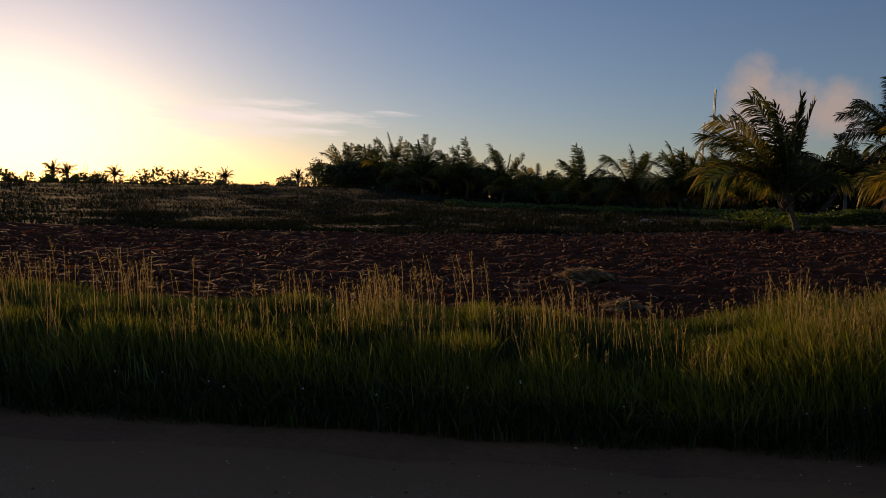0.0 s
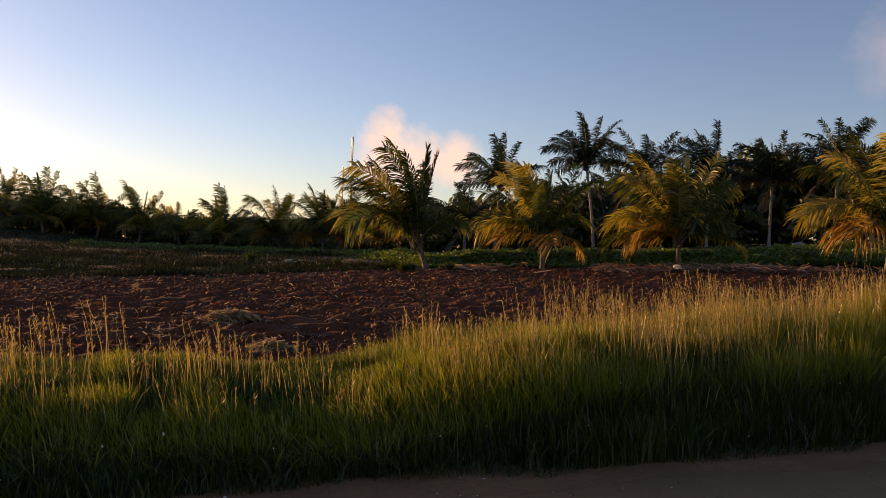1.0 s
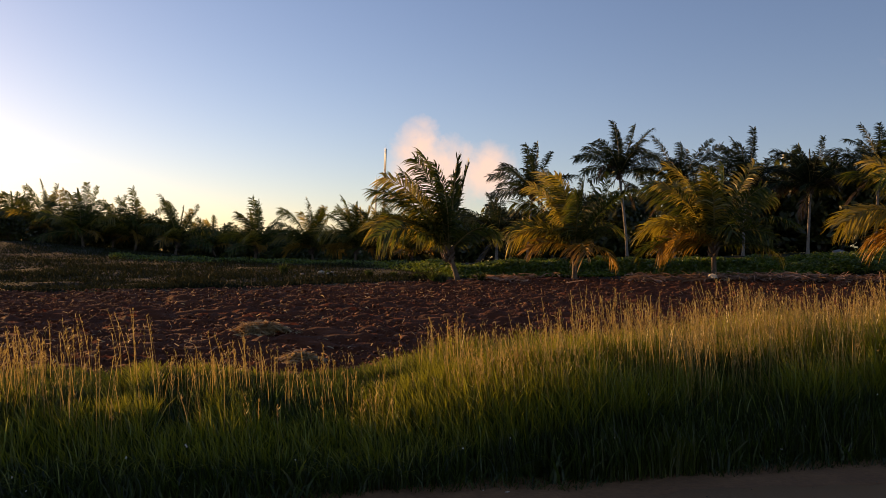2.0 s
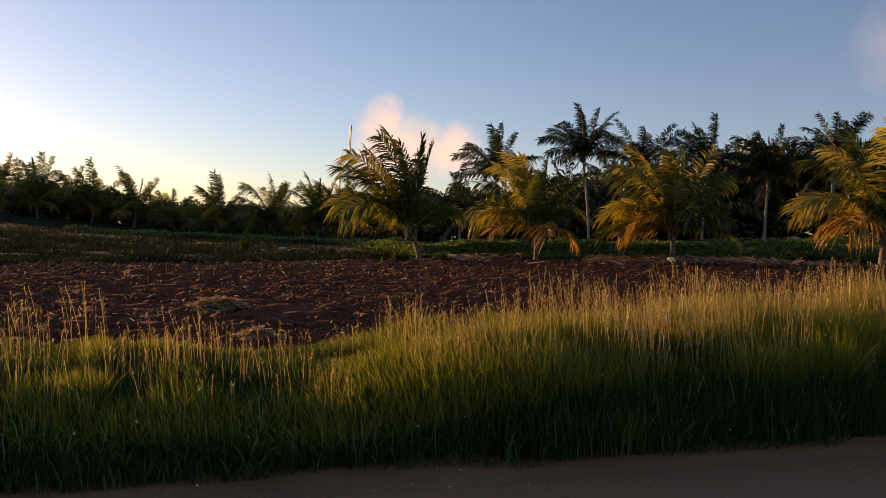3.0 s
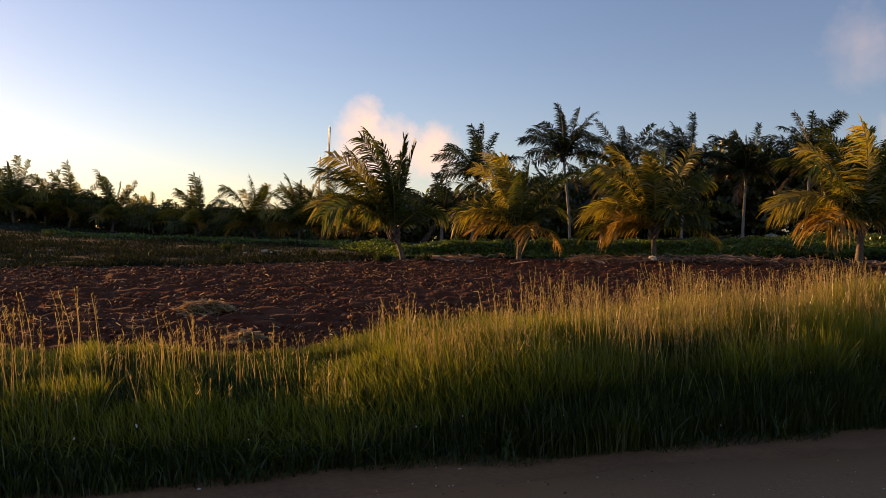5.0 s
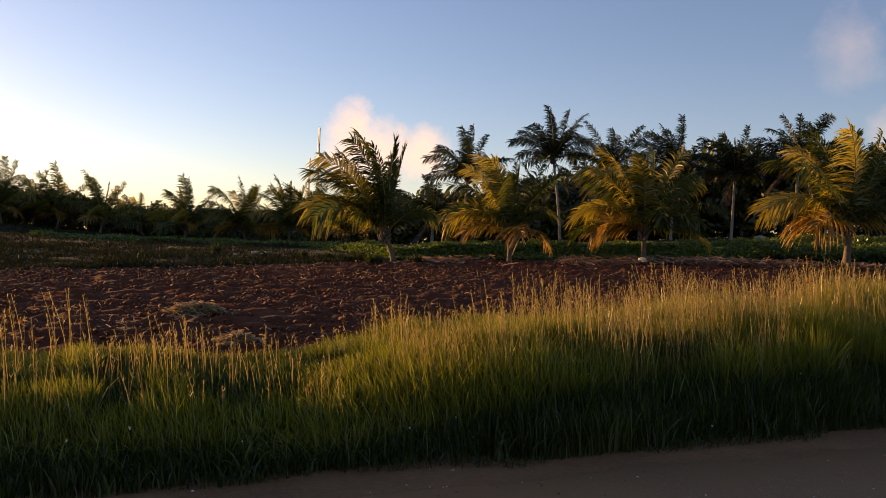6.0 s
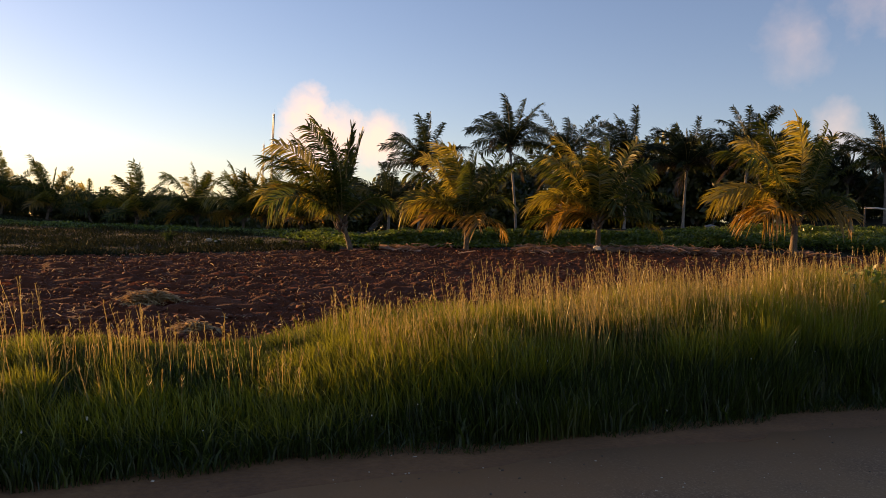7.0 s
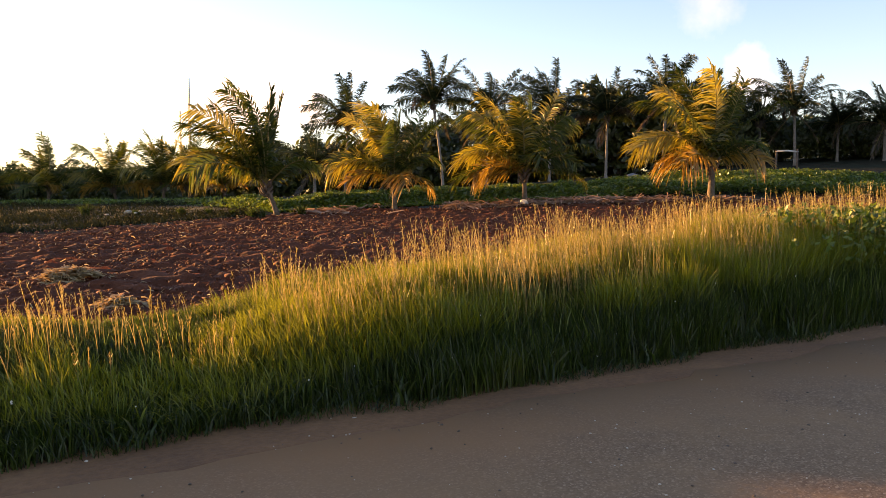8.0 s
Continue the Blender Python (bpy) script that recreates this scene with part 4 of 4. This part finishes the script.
def flower_mesh(seed):
    """Five blunt petals round a small disc."""
    verts, faces = [], []
    for j in range(5):
        a = 2 * math.pi * j / 5
        k = len(verts)
        for r, b, z in ((0.15, 0, 0.0), (0.75, -0.42, 0.18), (1.0, 0, 0.22), (0.75, 0.42, 0.18)):
            verts.append((r * math.cos(a + b), r * math.sin(a + b), z))
        faces.append((k, k + 1, k + 2, k + 3))
    k = len(verts)
    verts += [(0.2 * math.cos(2 * math.pi * j / 6), 0.2 * math.sin(2 * math.pi * j / 6), 0.08) for j in range(6)]
    faces.append(tuple(range(k, k + 6)))
    return mesh_from("flower", verts, faces, [petal_mat])


def flowers():
    g = np.random.default_rng(111)
    me = flower_mesh(1)
    for j in range(46):
        x = float(g.uniform(-3, 11.5))
        y = float(g.uniform(5.12, 5.45))
        z = float(g.uniform(0.12, 0.75)) * float(blade_height(x))
        ob = new("wild_flower", me)
        s = float(g.uniform(0.005, 0.010))
        ob.matrix_basis = pose(x, y, z, float(g.uniform(30, 100)), 0, float(g.uniform(-60, 60))) @ Matrix.Diagonal((s, s, s, 1))
        tagged(ob, "tiny white wild flower among the grass blades", "flower", "wild flowers in the verge")


flowers()


def rail(az0, az1, dist, z):
    """A pale pole nailed across two short posts under the palms."""
    root = new("pole_rail")
    a, b = (Vector((dist * math.sin(radians(t)), dist * math.cos(radians(t)), 0)) for t in (az0, az1))
    root.matrix_basis = Matrix.Translation((a + b) / 2 + Vector((0, 0, float(land((a + b).x / 2, (a + b).y / 2)))))
    tagged(root, "pale wooden pole rail on posts under the palms", "rail")
    half = (b - a) / 2
    v, f = tube([-half + Vector((0, 0, z)), Vector((0, 0, z + 0.02)), half + Vector((0, 0, z - 0.06))], [0.05, 0.055, 0.045], 8)
    part("pole", mesh_from("pole", v, f, [plank_mat], smooth=True), root, "pale stripped pole")
    for e in (-0.92, 0.92):
        v, f = tube([half * e + Vector((0, 0, -0.3)), half * e + Vector((0, 0, z + 0.1))], [0.06, 0.05], 8)
        part("post", mesh_from("post", v, f, [bark_mat], smooth=True), root)


rail(55.2, 56.6, 51.0, 1.1)
